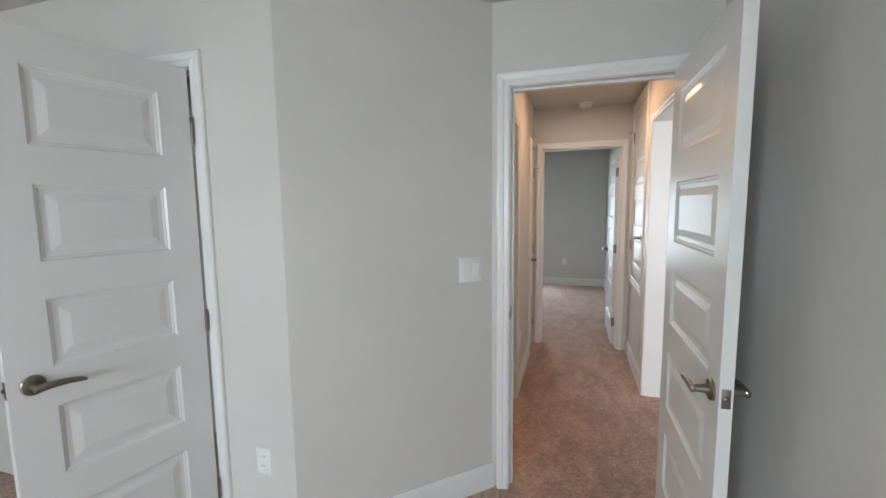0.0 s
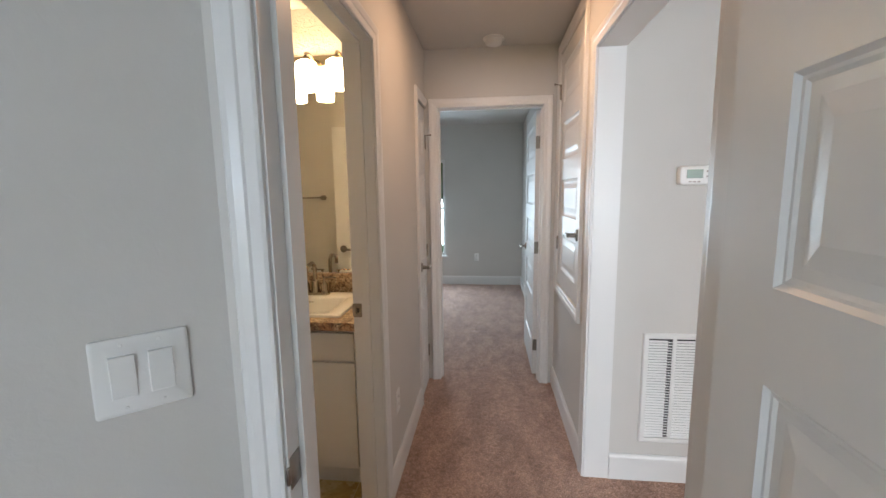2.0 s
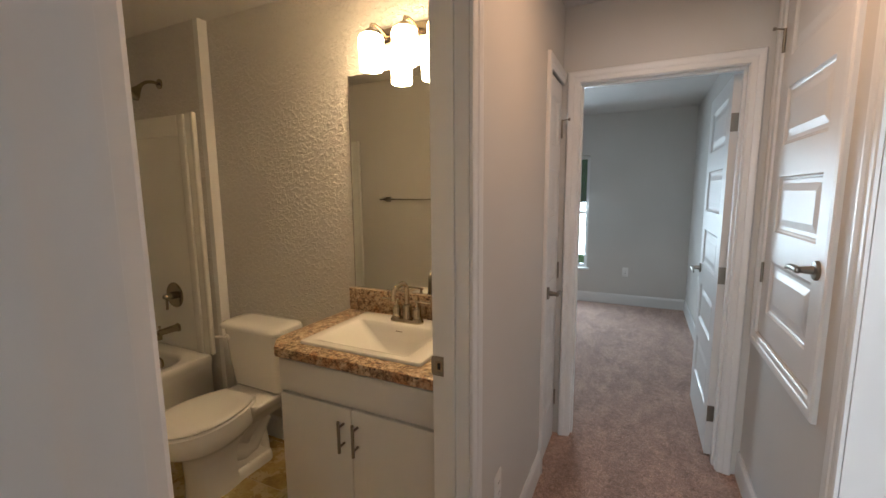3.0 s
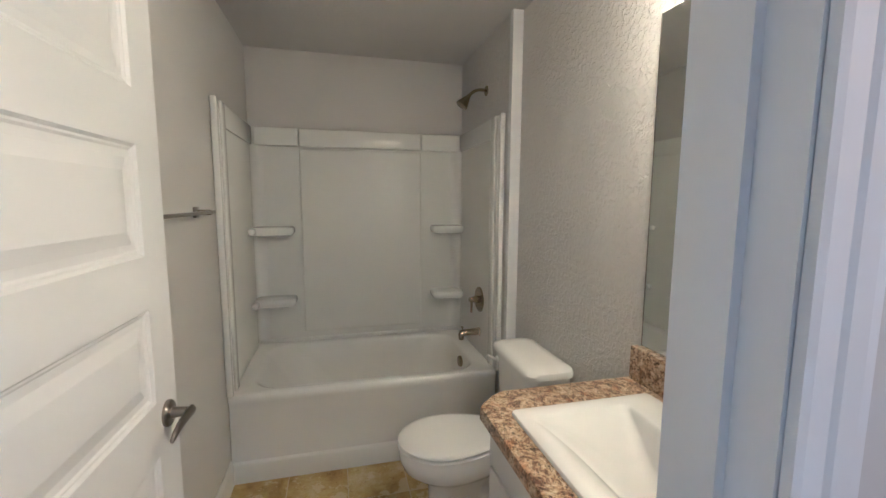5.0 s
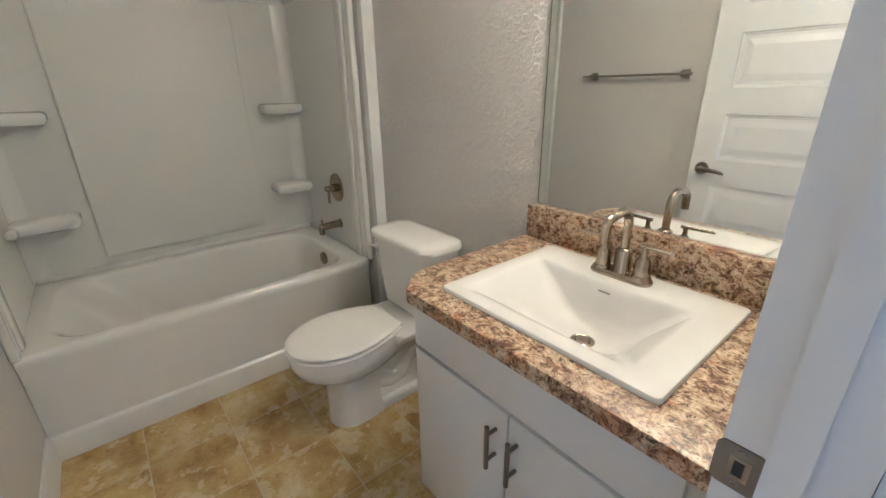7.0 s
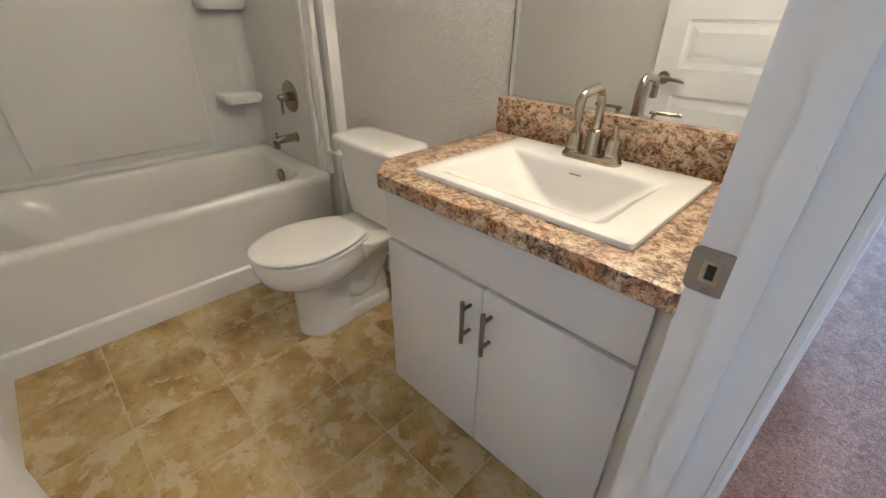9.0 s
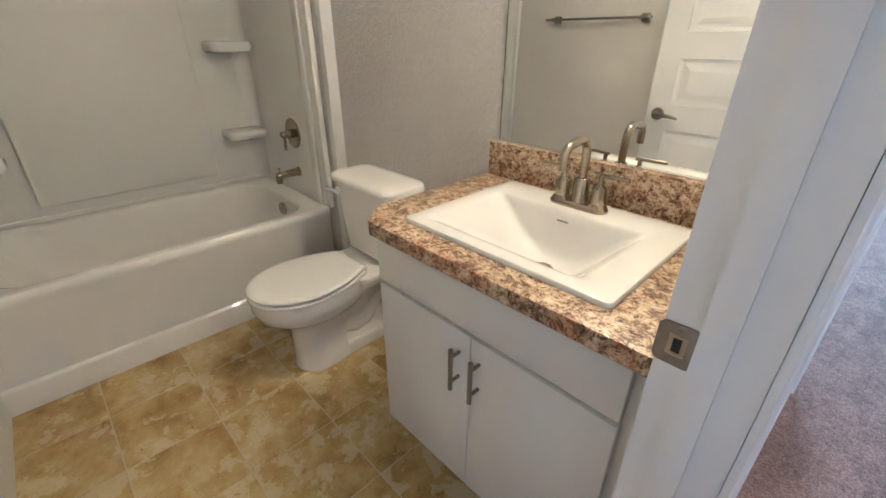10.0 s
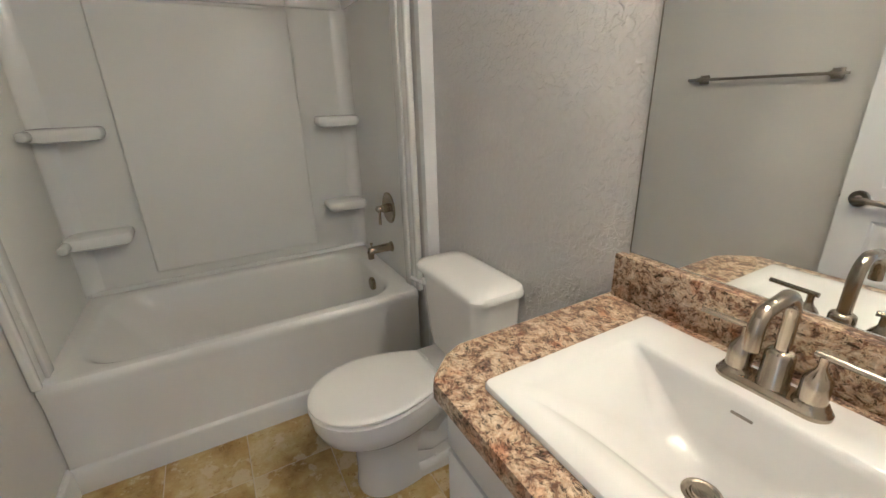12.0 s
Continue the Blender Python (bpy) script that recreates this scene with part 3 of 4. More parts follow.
th = thing("thermostat", "white wall thermostat with a grey-green display", "thermostat", pose(1.472, 4.055, 1.508))
part("body", rings(bmesh.new(), [[Vector((p.x, -d, p.y)) for p in rounded(-0.076 + i, -0.043 + i, 0.076 - i, 0.043 - i, 0.014, 0)] for d, i in ((0, 0), (0.018, 0), (0.026, 0.004), (0.028, 0.009))]), M["plastic"], th)
part("display", boxed(-0.046, -0.0292, -0.012, 0.022, -0.0278, 0.026), M["lcd"], th, "grey-green display")
for x, z in ((-0.03, -0.027), (-0.012, -0.027), (0.006, -0.027), (0.042, -0.004), (0.055, 0.008), (0.042, 0.018)):
    part("button", boxed(x - 0.006, -0.0298, z - 0.003, x + 0.006, -0.0275, z + 0.003, bevel=0.001), M["nickel_dark"], th, "small dark button")

gr = thing("return_grille", "white louvred return-air grille on the wall", "vent", pose(1.288, 4.055, 0.205))
GW, GH = 0.526, 0.562
bm = bmesh.new()
loops = []
for inset, d in ((0, 0.0), (0, 0.004), (0.006, 0.009), (0.026, 0.009), (0.026, 0.002)):
    loops.append([Vector((x, -d, z)) for x, z in ((inset, inset), (GW - inset, inset), (GW - inset, GH - inset), (inset, GH - inset))])
part("frame", rings(bm, loops, cap0=False, cap1=False), M["plastic"], gr, smooth=False)
# thin black sheet gives the gaps their shade; no duct is built
part("backing", boxed(0.01, -0.0012, 0.01, GW - 0.01, -0.0002, GH - 0.01), M["dark"], gr, "black sheet painting the shade behind the louvres")
for i in range(1, 4):
    x = 0.026 + i * (GW - 0.052) / 4
    part("divider", boxed(x - 0.009, -0.0088, 0.026, x + 0.009, -0.002, GH - 0.026, bevel=0.002), M["plastic"], gr, smooth=False)
CELL = (GW - 0.052) / 4
bm = rings(bmesh.new(), [[Vector((x, y, z)) for y, z in ((-0.0084, 0.0), (-0.0076, -0.0006), (-0.0026, 0.0094), (-0.0033, 0.0098))] for x in (0.0, CELL - 0.030)])
slat = mesh_of("slat", rings(bm, [[Vector((x, y, z)) for y, z in ((-0.0078, 0.0), (-0.0070, -0.0006), (-0.0058, 0.0036), (-0.0066, 0.0040))] for x in (CELL - 0.030, CELL - 0.009)]), M["plastic"])
for k in range(4):
    for i in range(36):
        s = new("slat", slat)
        s.parent, s.location = gr, (0.026 + k * CELL + (0.009 if k else 0), 0, 0.03 + i * 0.0139)

sm = thing("smoke_detector", "round white smoke detector on the hall ceiling", "smoke detector", pose(0.58, 4.93, CEIL))
part("base", turned(bmesh.new(), (0, 0, 0), [(0, 0.068), (-0.012, 0.068), (-0.014, 0.064)], 36), M["plastic"], sm)
part("cover", turned(bmesh.new(), (0, 0, -0.014), [(0, 0.055), (-0.022, 0.052), (-0.030, 0.044), (-0.032, 0.02), (-0.033, 0.0)], 36), M["plastic"], sm)
dl = thing("recessed_downlight", "round lit recessed downlight in the hall ceiling", "ceiling light", pose(0.60, 4.04, CEIL))
part("trim_ring", rings(bmesh.new(), [circle((0, 0, z), r, 40) for r, z in ((0.088, 0), (0.086, -0.005), (0.070, -0.006), (0.066, -0.002), (0.066, 0.0))], cap0=False, cap1=False), M["plastic"], dl)
part("diffuser", turned(bmesh.new(), (0, 0, -0.003), [(0.002, 0.066), (0, 0.066)], 40), M["downlight"], dl, "glowing diffuser")

# ---- bathtub and surround ----
tub = thing("bathtub", "white acrylic alcove bathtub with a plain apron", "bathtub")
X0, X1, Y0, Y1, RIM = -2.664, -1.856, 2.831, 4.270, 0.474
lo = []
for a, z in ((0, 0), (0, 0.100), (0.004, 0.108), (0.014, 0.116), (0.016, 0.40), (0.010, 0.428), (0.007, 0.445), (0.010, 0.462), (0.020, RIM - 0.001), (0.034, RIM)):
    lo.append(rounded(X0, Y0, X1 - a, Y1, 0.004, z, 8))
for ax0, ay0, ax1, ay1, r, z in ((0.050, 0.085, 0.062, 0.080, 0.15, RIM), (0.060, 0.098, 0.074, 0.092, 0.15, RIM - 0.006), (0.068, 0.112, 0.082, 0.100, 0.15, RIM - 0.022), (0.082, 0.19, 0.100, 0.112, 0.19, 0.36), (0.10, 0.31, 0.122, 0.135, 0.21, 0.20), (0.125, 0.37, 0.150, 0.16, 0.19, 0.125), (0.17, 0.43, 0.20, 0.21, 0.14, 0.098)):
    lo.append(rounded(X0 + ax0, Y0 + ay0, X1 - ax1, Y1 - ay1, r, z, 8))
part("shell", rings(bmesh.new(), lo), M["tub"], tub)
ov = part("overflow_cover", turned(bmesh.new(), (-2.215, Y1 - 0.118, 0.402), [(0.01, 0.036), (-0.004, 0.036), (-0.009, 0.031), (-0.010, 0.0)], 28, "y"), M["nickel_tub"], tub, "brushed nickel overflow cover")
part("drain", turned(bmesh.new(), (-2.185, Y1 - 0.30, 0.098), [(0, 0.035), (0.004, 0.035), (0.006, 0.028), (0.003, 0.02)], 24), M["nickel_tub"], tub, "brushed nickel drain")

su = thing("tub_surround", "white moulded acrylic tub surround with corner shelves", "tub surround")
TOP = 1.936
part("back_panel", boxed(BATH_W + 0.001, 2.832, RIM + 0.001, -2.664, 4.288, TOP, bevel=0.004), M["acrylic"], su)
part("centre_panel", boxed(-2.666, 3.148, 0.545, -2.642, 3.978, 1.802, bevel=0.012, seg=3), M["acrylic"], su)
part("lower_ledge", boxed(-2.666, 2.855, RIM + 0.001, -2.652, 4.268, RIM + 0.028, bevel=0.006, seg=3), M["gloss_acrylic"], su)
for a, b in ((2.868, 3.145), (3.148, 3.978), (3.981, 4.256)):
    part("top_band", boxed(-2.666, a, 1.815, -2.641, b, TOP - 0.003, bevel=0.010, seg=3), M["gloss_acrylic"], su)
for wy, s in ((2.849, 1), (4.271, -1)):
    cove = [(-2.668, wy - s * 0.004)] + [(-2.594 - 0.070 * math.sin(radians(a)), wy + s * (0.070 - 0.070 * math.cos(radians(a)))) for a in range(0, 91, 10)]
    part("corner_cove", rings(bmesh.new(), [[Vector((x, y, z)) for x, y in cove] for z in (RIM + 0.028, 1.83)]), M["gloss_acrylic"], su)
for wy, s in ((2.829, 1), (4.291, -1)):
    part("end_panel", boxed(-2.664, wy, RIM + 0.001, -1.87, wy + s * 0.020, TOP, bevel=0.004), M["acrylic"], su)
    part("front_flange", boxed(-1.985, wy + s * 0.018, RIM + 0.001, -1.925, wy + s * 0.034, TOP - 0.002, bevel=0.0075, seg=4), M["gloss_acrylic"], su)
    part("edge_bead", boxed(-1.872, wy, RIM + 0.001, -1.845, wy + s * 0.030, TOP + 0.004, bevel=0.009, seg=4), M["gloss_acrylic"], su)
    part("end_top_band", boxed(-2.64, wy + s * 0.018, 1.815, -1.99, wy + s * 0.030, TOP - 0.003, bevel=0.005, seg=3), M["gloss_acrylic"], su)


def shelf(y0, y1, z):
    loops = []
    for i, dz in ((0.024, -0.058), (0.009, -0.052), (0.0, -0.034), (0.0, -0.016), (0.006, -0.004), (0.016, 0.0)):
        loops.append(rounded(-2.70, y0 + i, -2.515 - i, y1 - i, 0.040, z + dz, 6))
    bm = rings(bmesh.new(), loops)
    return part("shelf", bm, M["gloss_acrylic"], su)


for z in (1.284, 0.808):
    shelf(2.845, 3.105, z)
    shelf(4.048, 4.275, z)
    part("side_shelf", boxed(-2.60, 2.845, z - 0.046, -2.44, 2.885, z - 0.006, bevel=0.017, seg=5), M["gloss_acrylic"], su)

WY = 4.271
vt = thing("shower_valve", "brushed nickel shower valve with a lever on the tub surround", "shower valve", pose(-2.178, WY, 0.826))
part("escutcheon", turned(bmesh.new(), (0, 0, 0), [(0, 0.082), (-0.004, 0.082), (-0.009, 0.076), (-0.010, 0.02)], 40, "y"), M["nickel_tub"], vt)
part("hub", turned(bmesh.new(), (0, -0.008, 0), [(0, 0.024), (-0.03, 0.022), (-0.034, 0.017), (-0.060, 0.016), (-0.064, 0.013)], 24, "y"), M["nickel_tub"], vt)
bm = tube(bmesh.new(), [(0.0, -0.052, 0.012), (0, -0.054, -0.03), (0, -0.056, -0.085)], 0.0075, 12)
part("lever", bm, M["nickel_tub"], vt)
sp = thing("tub_spout", "brushed nickel tub spout on the surround", "tub spout", pose(-2.178, WY, 0.610))
part("body", tube(bmesh.new(), [(0, 0, 0), (0, -0.05, 0), (0, -0.11, -0.002), (0, -0.13, -0.008)], 0.023, 20, 0.020), M["nickel_tub"], sp)
part("outlet", turned(bmesh.new(), (0, -0.122, -0.046), [(0, 0.016), (0.03, 0.018), (0.04, 0.018)], 20), M["nickel_tub"], sp)
part("diverter_knob", turned(bmesh.new(), (0, -0.115, 0.018), [(0, 0.004), (0.014, 0.004), (0.015, 0.008), (0.022, 0.008)], 12), M["nickel_tub"], sp)
part("flange", turned(bmesh.new(), (0, 0, 0), [(0, 0.029), (-0.008, 0.028), (-0.010, 0.024)], 24, "y"), M["nickel_tub"], sp)
sh = thing("wall_shower", "brushed nickel shower head on a bent wall arm", "shower", pose(-2.165, 4.292, 2.132))
part("flange", turned(bmesh.new(), (0, 0, 0), [(0, 0.030), (-0.006, 0.029), (-0.012, 0.016)], 28, "y"), M["nickel_tub"], sh)
part("arm", tube(bmesh.new(), [(0, 0, 0), (0, -0.04, 0.004), (0, -0.075, -0.004), (0, -0.10, -0.022), (0, -0.118, -0.042)], 0.0095, 14), M["nickel_tub"], sh)
hd = part("head", turned(bmesh.new(), (0, 0, 0), [(0.03, 0.010), (0.018, 0.013), (0.010, 0.014), (0.004, 0.017), (-0.05, 0.037), (-0.058, 0.038), (-0.061, 0.034)], 28), M["nickel_tub"], sh)
hd.matrix_local = pose(0, -0.125, -0.052, -38, 0, 0)

# ---- toilet ----
TX = -1.358
toilet = thing("toilet", "white two-piece toilet with the lid down", "toilet", pose(TX, 0, 0))


def seat_loop(front, back, w, z, taper=0.40, reach=0.215):
    """Elongated seat outline: a round front that narrows towards a straight back."""
    mid = front + reach
    out = [Vector((w / 2 * math.cos(a), mid + (mid - front) * math.sin(a), z)) for a in [math.pi + math.pi * i / 24 for i in range(25)]]
    right = [Vector((w / 2 * (1 - taper * (k / 8) ** 1.9), mid + (back - mid) * k / 8, z)) for k in range(1, 9)]
    return out + right + [Vector((-p.x, p.y, p.z)) for p in right[::-1]]


bowl = [(3.752, 3.97, 0.190, 0, 0.1, 0.10), (3.750, 3.97, 0.191, 0.015, 0.1, 0.10), (3.755, 3.965, 0.184, 0.05, 0.1, 0.095), (3.757, 3.96, 0.182, 0.11, 0.1, 0.09), (3.755, 3.965, 0.184, 0.17, 0.15, 0.092), (3.750, 3.985, 0.194, 0.222, 0.2, 0.10), (3.732, 4.01, 0.222, 0.252, 0.25, 0.12), (3.676, 4.05, 0.292, 0.280, 0.35, 0.17), (3.640, 4.075, 0.330, 0.306, 0.40, 0.20), (3.625, 4.08, 0.345, 0.345, 0.40, 0.212), (3.624, 4.08, 0.346, 0.372, 0.40, 0.215), (3.630, 4.078, 0.340, 0.391, 0.40, 0.21)]
part("bowl", rings(bmesh.new(), [seat_loop(*b) for b in bowl]), M["ceramic"], toilet)
bm = rings(bmesh.new(), [rounded(-0.082 + i, 3.86 + i * 0.5, 0.082 - i, 4.205 - i, 0.05, z) for i, z in ((0, 0), (0.001, 0.030), (0.005, 0.046), (0.014, 0.056), (0.026, 0.060))])
part("foot", bm, M["ceramic"], toilet)
bm = tube(bmesh.new(), [(0, 3.90, 0.19), (0, 3.97, 0.15), (0, 4.04, 0.115), (0, 4.09, 0.125), (0, 4.13, 0.175), (0, 4.165, 0.225), (0, 4.19, 0.25)], 0.068, 22, 0.058)
tube(bm, [(0, 4.10, 0.30), (0, 4.14, 0.20), (0, 4.155, 0.10), (0, 4.155, 0.03)], 0.052, 20, 0.060)
part("trapway", bm, M["ceramic"], toilet)
part("rear_column", rings(bmesh.new(), [rounded(-w, 3.86, w, b, 0.03, z) for w, b, z in ((0.066, 4.185, 0.05), (0.052, 4.175, 0.10), (0.046, 4.175, 0.18), (0.058, 4.20, 0.25), (0.090, 4.25, 0.31), (0.115, 4.28, 0.34))]), M["ceramic"], toilet)
for x in (-0.055, 0.055):
    part("bolt_cap", turned(bmesh.new(), (x, 4.045, 0.052), [(0, 0.013), (0.008, 0.0125), (0.012, 0.008), (0.013, 0.0)], 16), M["seat"], toilet)
part("deck", rings(bmesh.new(), [rounded(-w, 4.02, w, 4.325, 0.035, z) for w, z in ((0.10, 0.28), (0.135, 0.335), (0.158, 0.360), (0.162, 0.385), (0.156, 0.393))]), M["ceramic"], toilet)
part("seat_ring", rings(bmesh.new(), [seat_loop(3.618 + i, 4.075 - i, 0.358 - 2 * i, z) for i, z in ((0.012, 0.392), (0.0, 0.397), (0.0, 0.403), (0.004, 0.406), (0.014, 0.4075))]), M["seat"], toilet)
part("lid", rings(bmesh.new(), [seat_loop(3.620 + i, 4.072 - i, 0.354 - 2 * i, z) for i, z in ((0.014, 0.4120), (0.003, 0.4145), (0.0, 0.418), (0.0, 0.424), (0.004, 0.428), (0.02, 0.431), (0.06, 0.433))]), M["seat"], toilet)
for x in (-0.075, 0.075):
    part("lid_hinge", boxed(x - 0.025, 4.045, 0.392, x + 0.025, 4.085, 0.420, bevel=0.006), M["seat"], toilet)
tank = part("tank", rings(bmesh.new(), [rounded(-w, f, w, 4.335, r, z, 8) for w, f, r, z in ((0.165, 4.175, 0.04, 0.394), (0.180, 4.160, 0.045, 0.41), (0.198, 4.148, 0.05, 0.55), (0.212, 4.138, 0.05, 0.728))]), M["ceramic"], toilet)
part("tank_lid", rings(bmesh.new(), [rounded(-w, f, w, b, r, z, 8) for w, f, b, r, z in ((0.216, 4.132, 4.337, 0.05, 0.7285), (0.227, 4.120, 4.340, 0.055, 0.735), (0.228, 4.119, 4.340, 0.055, 0.750), (0.222, 4.126, 4.337, 0.055, 0.762), (0.200, 4.146, 4.325, 0.05, 0.770), (0.15, 4.19, 4.29, 0.04, 0.773))]), M["ceramic"], toilet)
bm = turned(bmesh.new(), (-0.165, 4.142, 0.685), [(0, 0.016), (-0.012, 0.015), (-0.016, 0.009), (-0.022, 0.008)], 16, "y")
tube(bm, [(-0.165, 4.124, 0.685), (-0.20, 4.120, 0.683), (-0.235, 4.118, 0.678)], 0.007, 10, 0.008)
part("flush_lever", bm, M["seat"], toilet, "small white flush lever")

# ---- vanity ----
van = thing("vanity_cabinet", "white two-door bathroom vanity cabinet", "cabinet")
CX0, CX1, CF = -0.785, -0.036, 3.835
for n, b in (("side_panel", (CX0, CF + 0.018, 0.125, CX0 + 0.016, 4.344, 0.838)), ("side_panel", (CX1 - 0.016, CF + 0.018, 0.125, CX1, 4.344, 0.838)), ("bottom_panel", (CX0 + 0.016, CF + 0.018, 0.125, CX1 - 0.016, 4.338, 0.141)), ("back_panel", (CX0 + 0.016, 4.338, 0.125, CX1 - 0.016, 4.344, 0.838)), ("stile", (CX0, CF, 0.125, CX0 + 0.04, CF + 0.018, 0.838)), ("stile", (CX1 - 0.04, CF, 0.125, CX1, CF + 0.018, 0.838)), ("rail", (CX0 + 0.04, CF, 0.125, CX1 - 0.04, CF + 0.018, 0.165)), ("rail", (CX0 + 0.04, CF, 0.655, CX1 - 0.04, CF + 0.018, 0.69)), ("rail", (CX0 + 0.04, CF, 0.79, CX1 - 0.04, CF + 0.018, 0.838)), ("stile", (-0.445, CF, 0.165, -0.405, CF + 0.018, 0.655))):
    part(n, boxed(*b), M["cabinet"], van, smooth=False)
part("toe_kick", boxed(CX0 + 0.005, CF + 0.065, 0.001, CX1, CF + 0.08, 0.125), M["cabinet"], van, "white recessed toe kick", smooth=False)


def front(name, x0, z0, x1, z1):
    return part(name, boxed(x0, CF - 0.0195, z0, x1, CF - 0.0005, z1, bevel=0.0025), M["cabinet"], van, smooth=True)


front("drawer_front", -0.776, 0.680, -0.070, 0.812)
for x0, x1, hx in ((-0.776, -0.4245, -0.458), (-0.4215, -0.070, -0.394)):
    d = front("door", x0, 0.137, x1, 0.668)
    bm = tube(bmesh.new(), [(hx, CF - 0.051, 0.505), (hx, CF - 0.051, 0.630)], 0.006, 14)
    for z in (0.529, 0.606):
        tube(bm, [(hx, CF - 0.019, z), (hx, CF - 0.051, z)], 0.0048, 10)
    part("bar_handle", bm, M["nickel_dark"], d, "satin nickel bar handle")

ct = thing("countertop", "brown and cream granite-pattern vanity countertop", "countertop")
KX0, KX1, KF, KB = -0.826, -0.034, 3.770, 4.3445


def slab_loop(i, z):
    return [Vector(p) for p in ((KX0 + i, KB, z), (KX0 + i, KF + 0.105 + i * 0.4, z), (KX0 + 0.02 + i * 0.7, KF + 0.062 + i * 0.6, z), (KX0 + 0.065 + i * 0.5, KF + 0.012 + i * 0.9, z), (KX0 + 0.085, KF + i, z), (KX1, KF + i, z), (KX1, KB, z))]


bm = rings(bmesh.new(), [slab_loop(i, z) for i, z in ((0.004, 0.838), (0.0, 0.842), (0.0, 0.868), (0.003, 0.876), (0.010, 0.8785))], cap0=False, cap1=False)
# top face with the cut-out for the basin
top = [v for v in bm.verts if abs(v.co.z - 0.8785) < 1e-5]
hole = [bm.verts.new(p) for p in ((-0.66, 3.87, 0.8785), (-0.15, 3.87, 0.8785), (-0.15, 4.25, 0.8785), (-0.66, 4.25, 0.8785))]
edges = [e for e in bm.edges if e.verts[0] in top and e.verts[1] in top] + [bm.edges.new((hole[i], hole[(i + 1) % 4])) for i in range(4)]
bmesh.ops.triangle_fill(bm, use_beauty=True, edges=edges)
part("slab", bm, M["granite"], ct)
part("backsplash", boxed(-0.810, 4.318, 0.8785, KX1, KB, 0.990, bevel=0.002), M["granite"], ct)

def bowl_loop(x0, y0, x1, y1, front, back, z, n=8):
    """Bowl outline at height z: wide curves at the front corners, tight ones at the back."""
    out = []
    for cx, cy, r, a in ((x1 - back, y1 - back, back, 0), (x0 + back, y1 - back, back, 90), (x0 + front, y0 + front, front, 180), (x1 - front, y0 + front, front, 270)):
        out += [Vector((cx + r * math.cos(radians(a + 90 * i / n)), cy + r * math.sin(radians(a + 90 * i / n)), z)) for i in range(n + 1)]
    return out


sink = thing("sink", "white rectangular drop-in basin set in the countertop", "sink")
lo = [rounded(-0.684 + i, 3.838 + i, -0.136 - i, 4.283 - i, 0.014, z, 8) for i, z in ((0.0, 0.879), (0.0, 0.886), (0.002, 0.8895), (0.007, 0.891))]
for x0, y0, x1, y1, r, z in ((-0.642, 3.866, -0.204, 4.176, 0.020, 0.8906), (-0.637, 3.876, -0.209, 4.172, 0.020, 0.8885), (-0.630, 3.889, -0.216, 4.168, 0.020, 0.883), (-0.617, 3.906, -0.228, 4.165, 0.022, 0.872), (-0.600, 3.926, -0.242, 4.162, 0.026, 0.857), (-0.580, 3.948, -0.260, 4.158, 0.030, 0.839), (-0.558, 3.970, -0.279, 4.153, 0.035, 0.818), (-0.534, 3.992, -0.300, 4.148, 0.040, 0.796), (-0.507, 4.012, -0.324, 4.140, 0.042, 0.778), (-0.472, 4.030, -0.352, 4.122, 0.036, 0.767), (-0.440, 4.046, -0.382, 4.094, 0.018, 0.762)):
    lo.append(bowl_loop(x0, y0, x1, y1, min(0.022 + 0.5 * (0.8906 - z), 0.45 * (y1 - y0)), min(r, 0.45 * (y1 - y0)), z))
part("basin", rings(bmesh.new(), lo, cap0=False), M["basin"], sink)
part("drain", turned(bmesh.new(), (-0.411, 4.068, 0.761), [(0, 0.030), (0.003, 0.030), (0.005, 0.025), (0.003, 0.021), (0.004, 0.018), (0.009, 0.016), (0.010, 0.0)], 28), M["nickel"], sink, "brushed nickel drain")
part("maker_mark", boxed(-0.437, 4.1600, 0.861, -0.405, 4.1650, 0.8645), M["nickel_dark"], sink, "small grey maker's mark")

fc = thing("faucet", "brushed nickel centerset faucet with two lever handles", "faucet", pose(-0.416, 4.224, 0.891))
part("base_plate", rings(bmesh.new(), [rounded(-0.082 + i, -0.027 + i, 0.082 - i, 0.027 - i, 0.026 - i, z) for i, z in ((0, 0), (0, 0.006), (0.003, 0.009), (0.004, 0.013), (0.006, 0.015))]), M["nickel"], fc)
part("spout_collar", turned(bmesh.new(), (0, 0.002, 0.014), [(0, 0.024), (0.003, 0.022), (0.058, 0.0205), (0.062, 0.019), (0.066, 0.0135)], 28), M["nickel"], fc)
path = [(0, 0.002, 0.07), (0, 0.002, 0.140)] + [tuple(p) for p in arc((0, -0.040, 0.140), 0.042, 0, 80, 8, (0, 1, 0), (0, 0, 1))] + [(0, -0.075, 0.176)] + [tuple(p) for p in arc((0, -0.079, 0.147), 0.028, 85, 185, 7, (0, 1, 0), (0, 0, 1))] + [(0, -0.1075, 0.118)]
part("spout", tube(bmesh.new(), path, 0.0110, 18), M["nickel"], fc)
for s in (-1, 1):
    h = part("handle", turned(bmesh.new(), (s * 0.052, 0, 0.014), [(0, 0.0245), (0.005, 0.0225), (0.008, 0.0195), (0.044, 0.0185), (0.050, 0.015), (0.060, 0.0075), (0.064, 0.0062), (0.082, 0.0062)], 24), M["nickel"], fc)
    part("lever", tube(bmesh.new(), [(s * 0.040, 0.002, 0.096), (s * 0.124, -0.004, 0.097)], 0.0050, 12), M["nickel"], h)

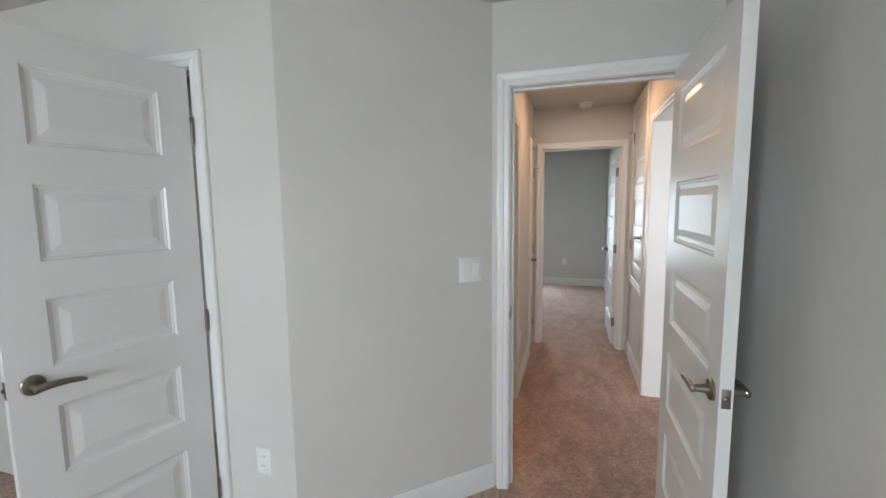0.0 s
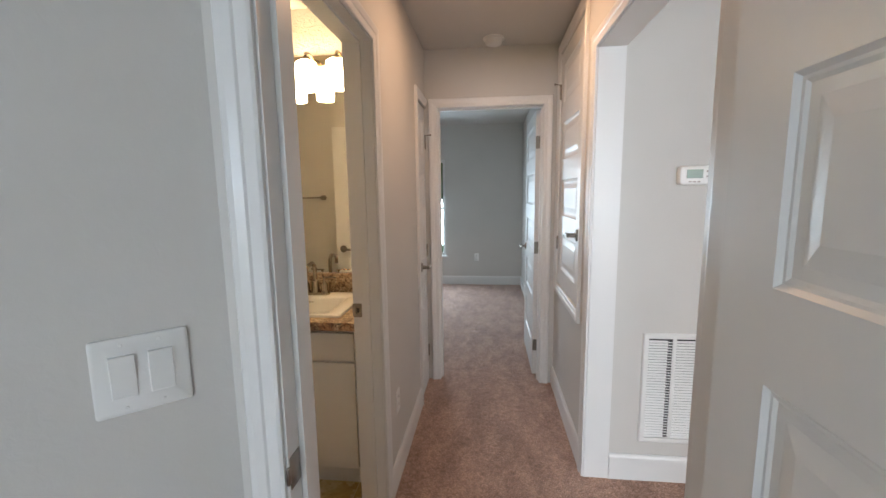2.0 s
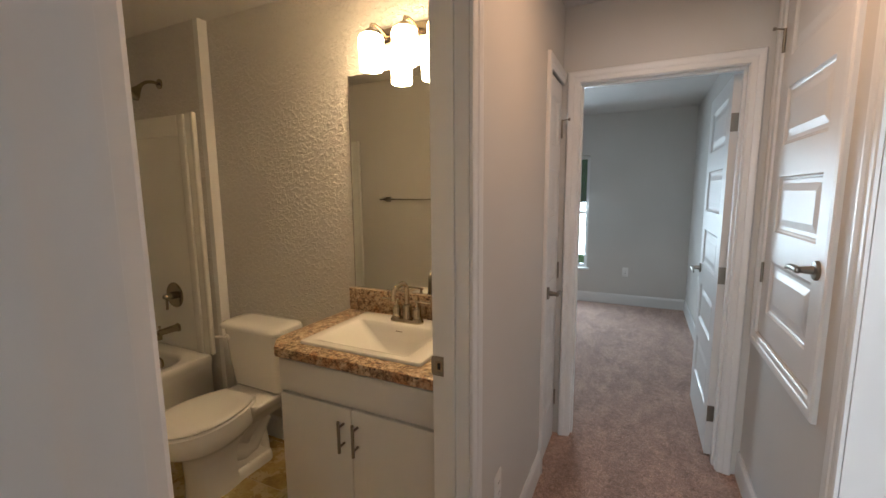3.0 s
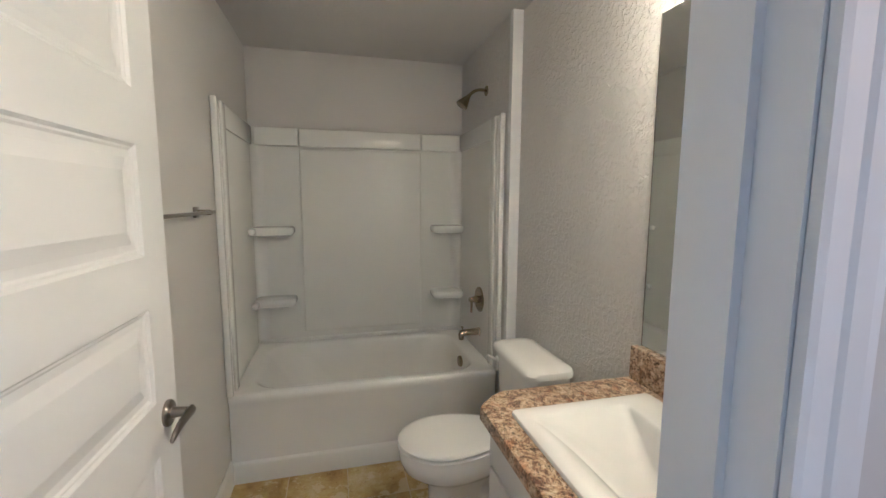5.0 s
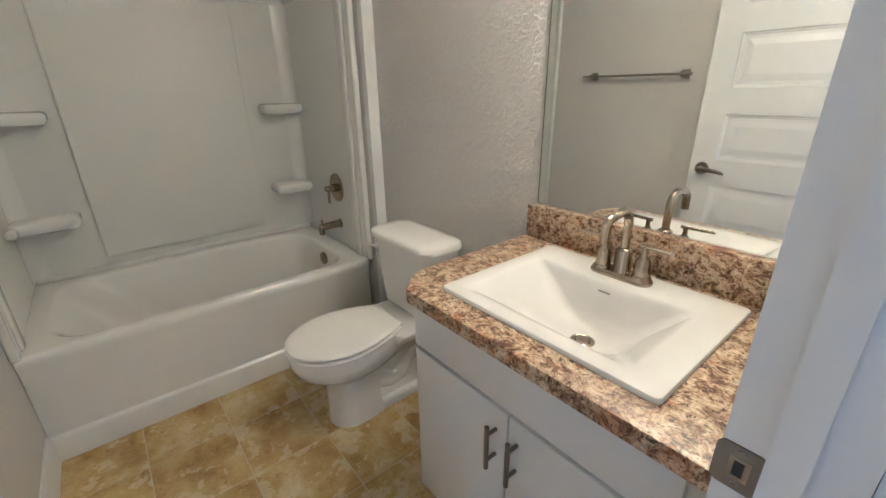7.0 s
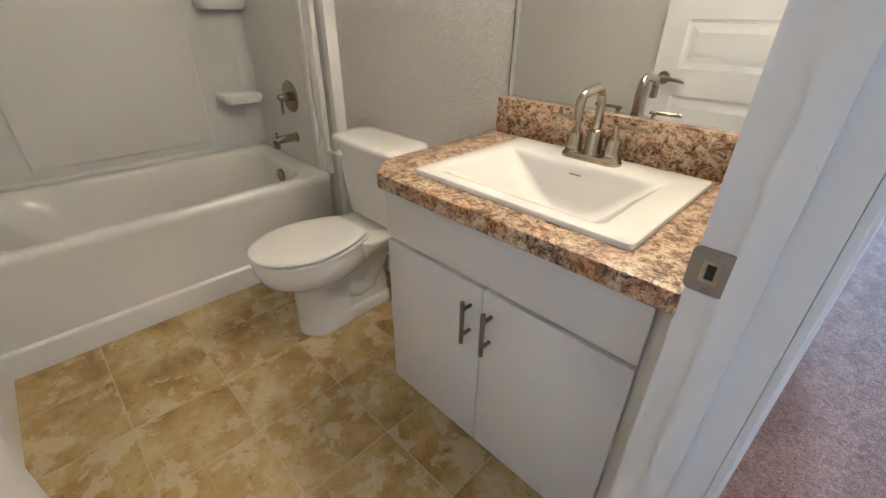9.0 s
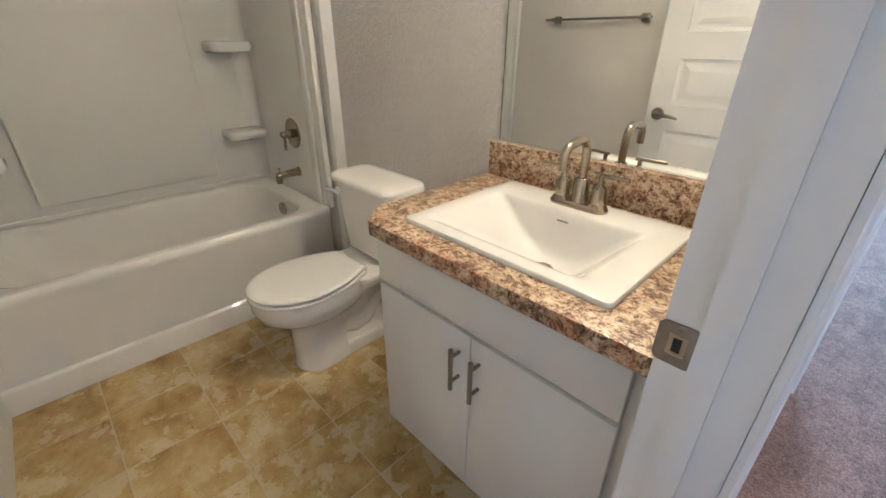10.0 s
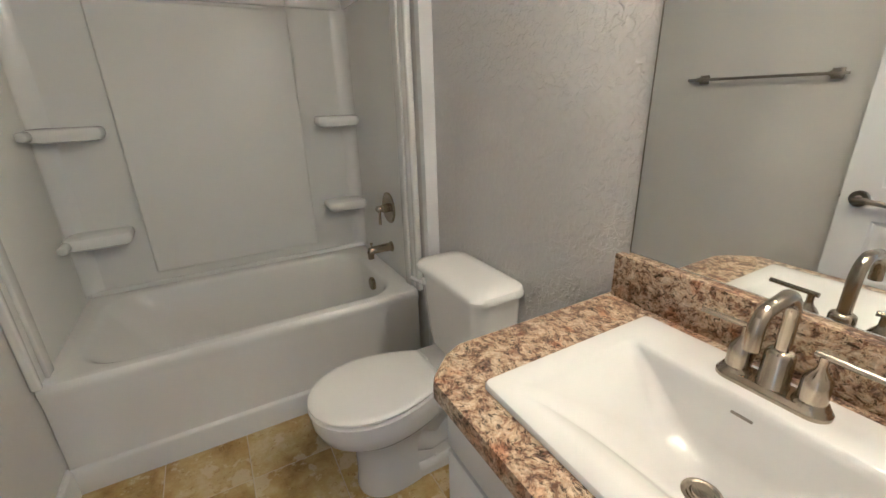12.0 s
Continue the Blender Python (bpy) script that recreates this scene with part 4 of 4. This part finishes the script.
mi = thing("wall_mirror", "frameless rectangular wall mirror above the vanity", "mirror")
part("glass", boxed(-0.784, 4.339, 0.993, -0.046, 4.3445, 2.018, bevel=0.001), M["mirror"], mi, smooth=False)

part("edge_strip", boxed(-0.7865, 4.3385, 0.993, -0.7842, 4.3445, 2.018), M["nickel_dark"], mi, "thin dark mirror edge")
part("bottom_channel", boxed(-0.784, 4.3365, 0.9903, -0.046, 4.3385, 0.997), M["chrome"], mi, "thin chrome channel")
vl = thing("vanity_light", "three-shade brushed nickel vanity light, lit", "wall light")
part("back_plate", boxed(-0.62, 4.322, 2.125, -0.17, 4.3445, 2.190, bevel=0.004), M["nickel"], vl)
for sx in SHADES:
    part("arm", tube(bmesh.new(), [(sx, 4.325, 2.158), (sx, 4.285, 2.176), (sx, 4.245, 2.180), (sx, 4.222, 2.172), (sx, 4.215, 2.155)], 0.008, 12), M["nickel"], vl)
    part("socket_cap", turned(bmesh.new(), (sx, 4.215, 2.129), [(0, 0.022), (0.02, 0.020), (0.026, 0.010)], 20), M["nickel"], vl)
    bm = rings(bmesh.new(), [circle((sx, 4.215, z), r, 32) for r, z in ((0.014, 2.132), (0.038, 2.130), (0.049, 2.123), (0.0540, 2.110), (0.0530, 2.07), (0.049, 1.992), (0.047, 1.984), (0.045, 1.992), (0.049, 2.07), (0.049, 2.108), (0.038, 2.124))], cap0=False, cap1=False)
    part("shade", bm, M["shade"], vl, "lit frosted glass shade")

tb = thing("towel_bar", "brushed nickel towel bar on the bathroom wall", "towel bar")
for x in (-1.555, -1.005):
    part("post", boxed(x - 0.022, BATH_S, 1.388, x + 0.022, BATH_S + 0.012, 1.432, bevel=0.002), M["nickel_dark"], tb)
    part("bracket", boxed(x - 0.011, BATH_S + 0.011, 1.399, x + 0.011, BATH_S + 0.062, 1.421, bevel=0.002), M["nickel_dark"], tb)
part("bar", boxed(-1.610, BATH_S + 0.052, 1.4035, -0.95, BATH_S + 0.064, 1.4165, bevel=0.0015), M["nickel_dark"], tb)


# ---- windows and the outdoors ----
def window(name, m, w, h, label, wall_depth):
    t = thing(name, label, "window", m, "structure")
    d = wall_depth
    bm = bmesh.new()
    for b in ((0, d - 0.06, 0, 0.04, d - 0.01, h), (w - 0.04, d - 0.06, 0, w, d - 0.01, h), (0.04, d - 0.06, 0, w - 0.04, d - 0.01, 0.045), (0.04, d - 0.06, h - 0.04, w - 0.04, d - 0.01, h)):
        box(bm, *b)
    part("window_frame", bm, M["trim"], t, smooth=False)
    part("meeting_rail", boxed(0.04, d - 0.055, h / 2 - 0.02, w - 0.04, d - 0.015, h / 2 + 0.02, bevel=0.003), M["trim"], t)
    part("window_sill", boxed(-0.03, -0.03, -0.022, w + 0.03, d - 0.06, 0.0, bevel=0.004), M["trim"], t)
    for z0, z1 in ((0.045, h / 2 - 0.02), (h / 2 + 0.02, h - 0.04)):
        p = part("pane", boxed(0.04, d - 0.036, z0, w - 0.04, d - 0.032, z1), M["glass"], t, smooth=False)
        p.visible_shadow = False
    return t


window("window_1", pose(-1.058, 8.42, 0.452), 0.941, 1.476, "white single-hung window in the far bedroom, bright daylight outside", 0.12)
window("window_2", pose(0.398, -2.0, 0.502, 0, 0, 180), 1.796, 1.496, "white single-hung bedroom window", 0.2)
# unseen window, placed so that daylight falls on the thermostat wall
window("window_3", pose(4.298, -1.0, 0.302, 0, 0, 180), 2.796, 1.996, "wide white window assumed in the unseen living area", 0.1)
n = 400
solid("ground", boxed(-n, -n, -0.5, n, n, -0.3), M["grass"], "plain green lawn around the house", "ground", "structure")
bm = rings(bmesh.new(), [circle((0, 3, z), 70, 64) for z in (-0.4, 9.0)], cap0=False, cap1=False)
for v in bm.verts:
    if v.co.z > 5:
        v.co.z += 3 * noise.noise(v.co * 0.13)
solid("backdrop", bm, M["foliage"], "distant green tree line", "trees", "structure")

# ---- bathroom floor tiles ----
TS = 0.3005


def tile_mesh(x0, y0, x1, y1):
    loops = [[Vector((x, y, z)) for x, y in ((x0 + i, y0 + i), (x1 - i, y0 + i), (x1 - i, y1 - i), (x0 + i, y1 - i))] for i, z in ((0, -0.004), (0, 0.0005), (0.0015, 0.002))]
    return mesh_of("tile", rings(bmesh.new(), loops, cap0=False), M["tile"])


bath_floor = bpy.data.objects["floor_bath_base"]
for i in range(-7, 5):
    for j in range(-3, 5):
        x0, y0 = max(-1.0 + i * TS + 0.0018, -2.66), max(3.408 + j * TS + 0.0018, BATH_S + 0.001)
        x1, y1 = min(-1.0 + (i + 1) * TS - 0.0018, -0.001 if 2.995 < y0 < 3.7 else BATH_E - 0.001), min(3.408 + (j + 1) * TS - 0.0018, BATH_N - 0.001)
        if x1 - x0 > 0.02 and y1 - y0 > 0.02 and x1 > -1.9:
            new("tile", tile_mesh(x0, y0, x1, y1)).parent = bath_floor
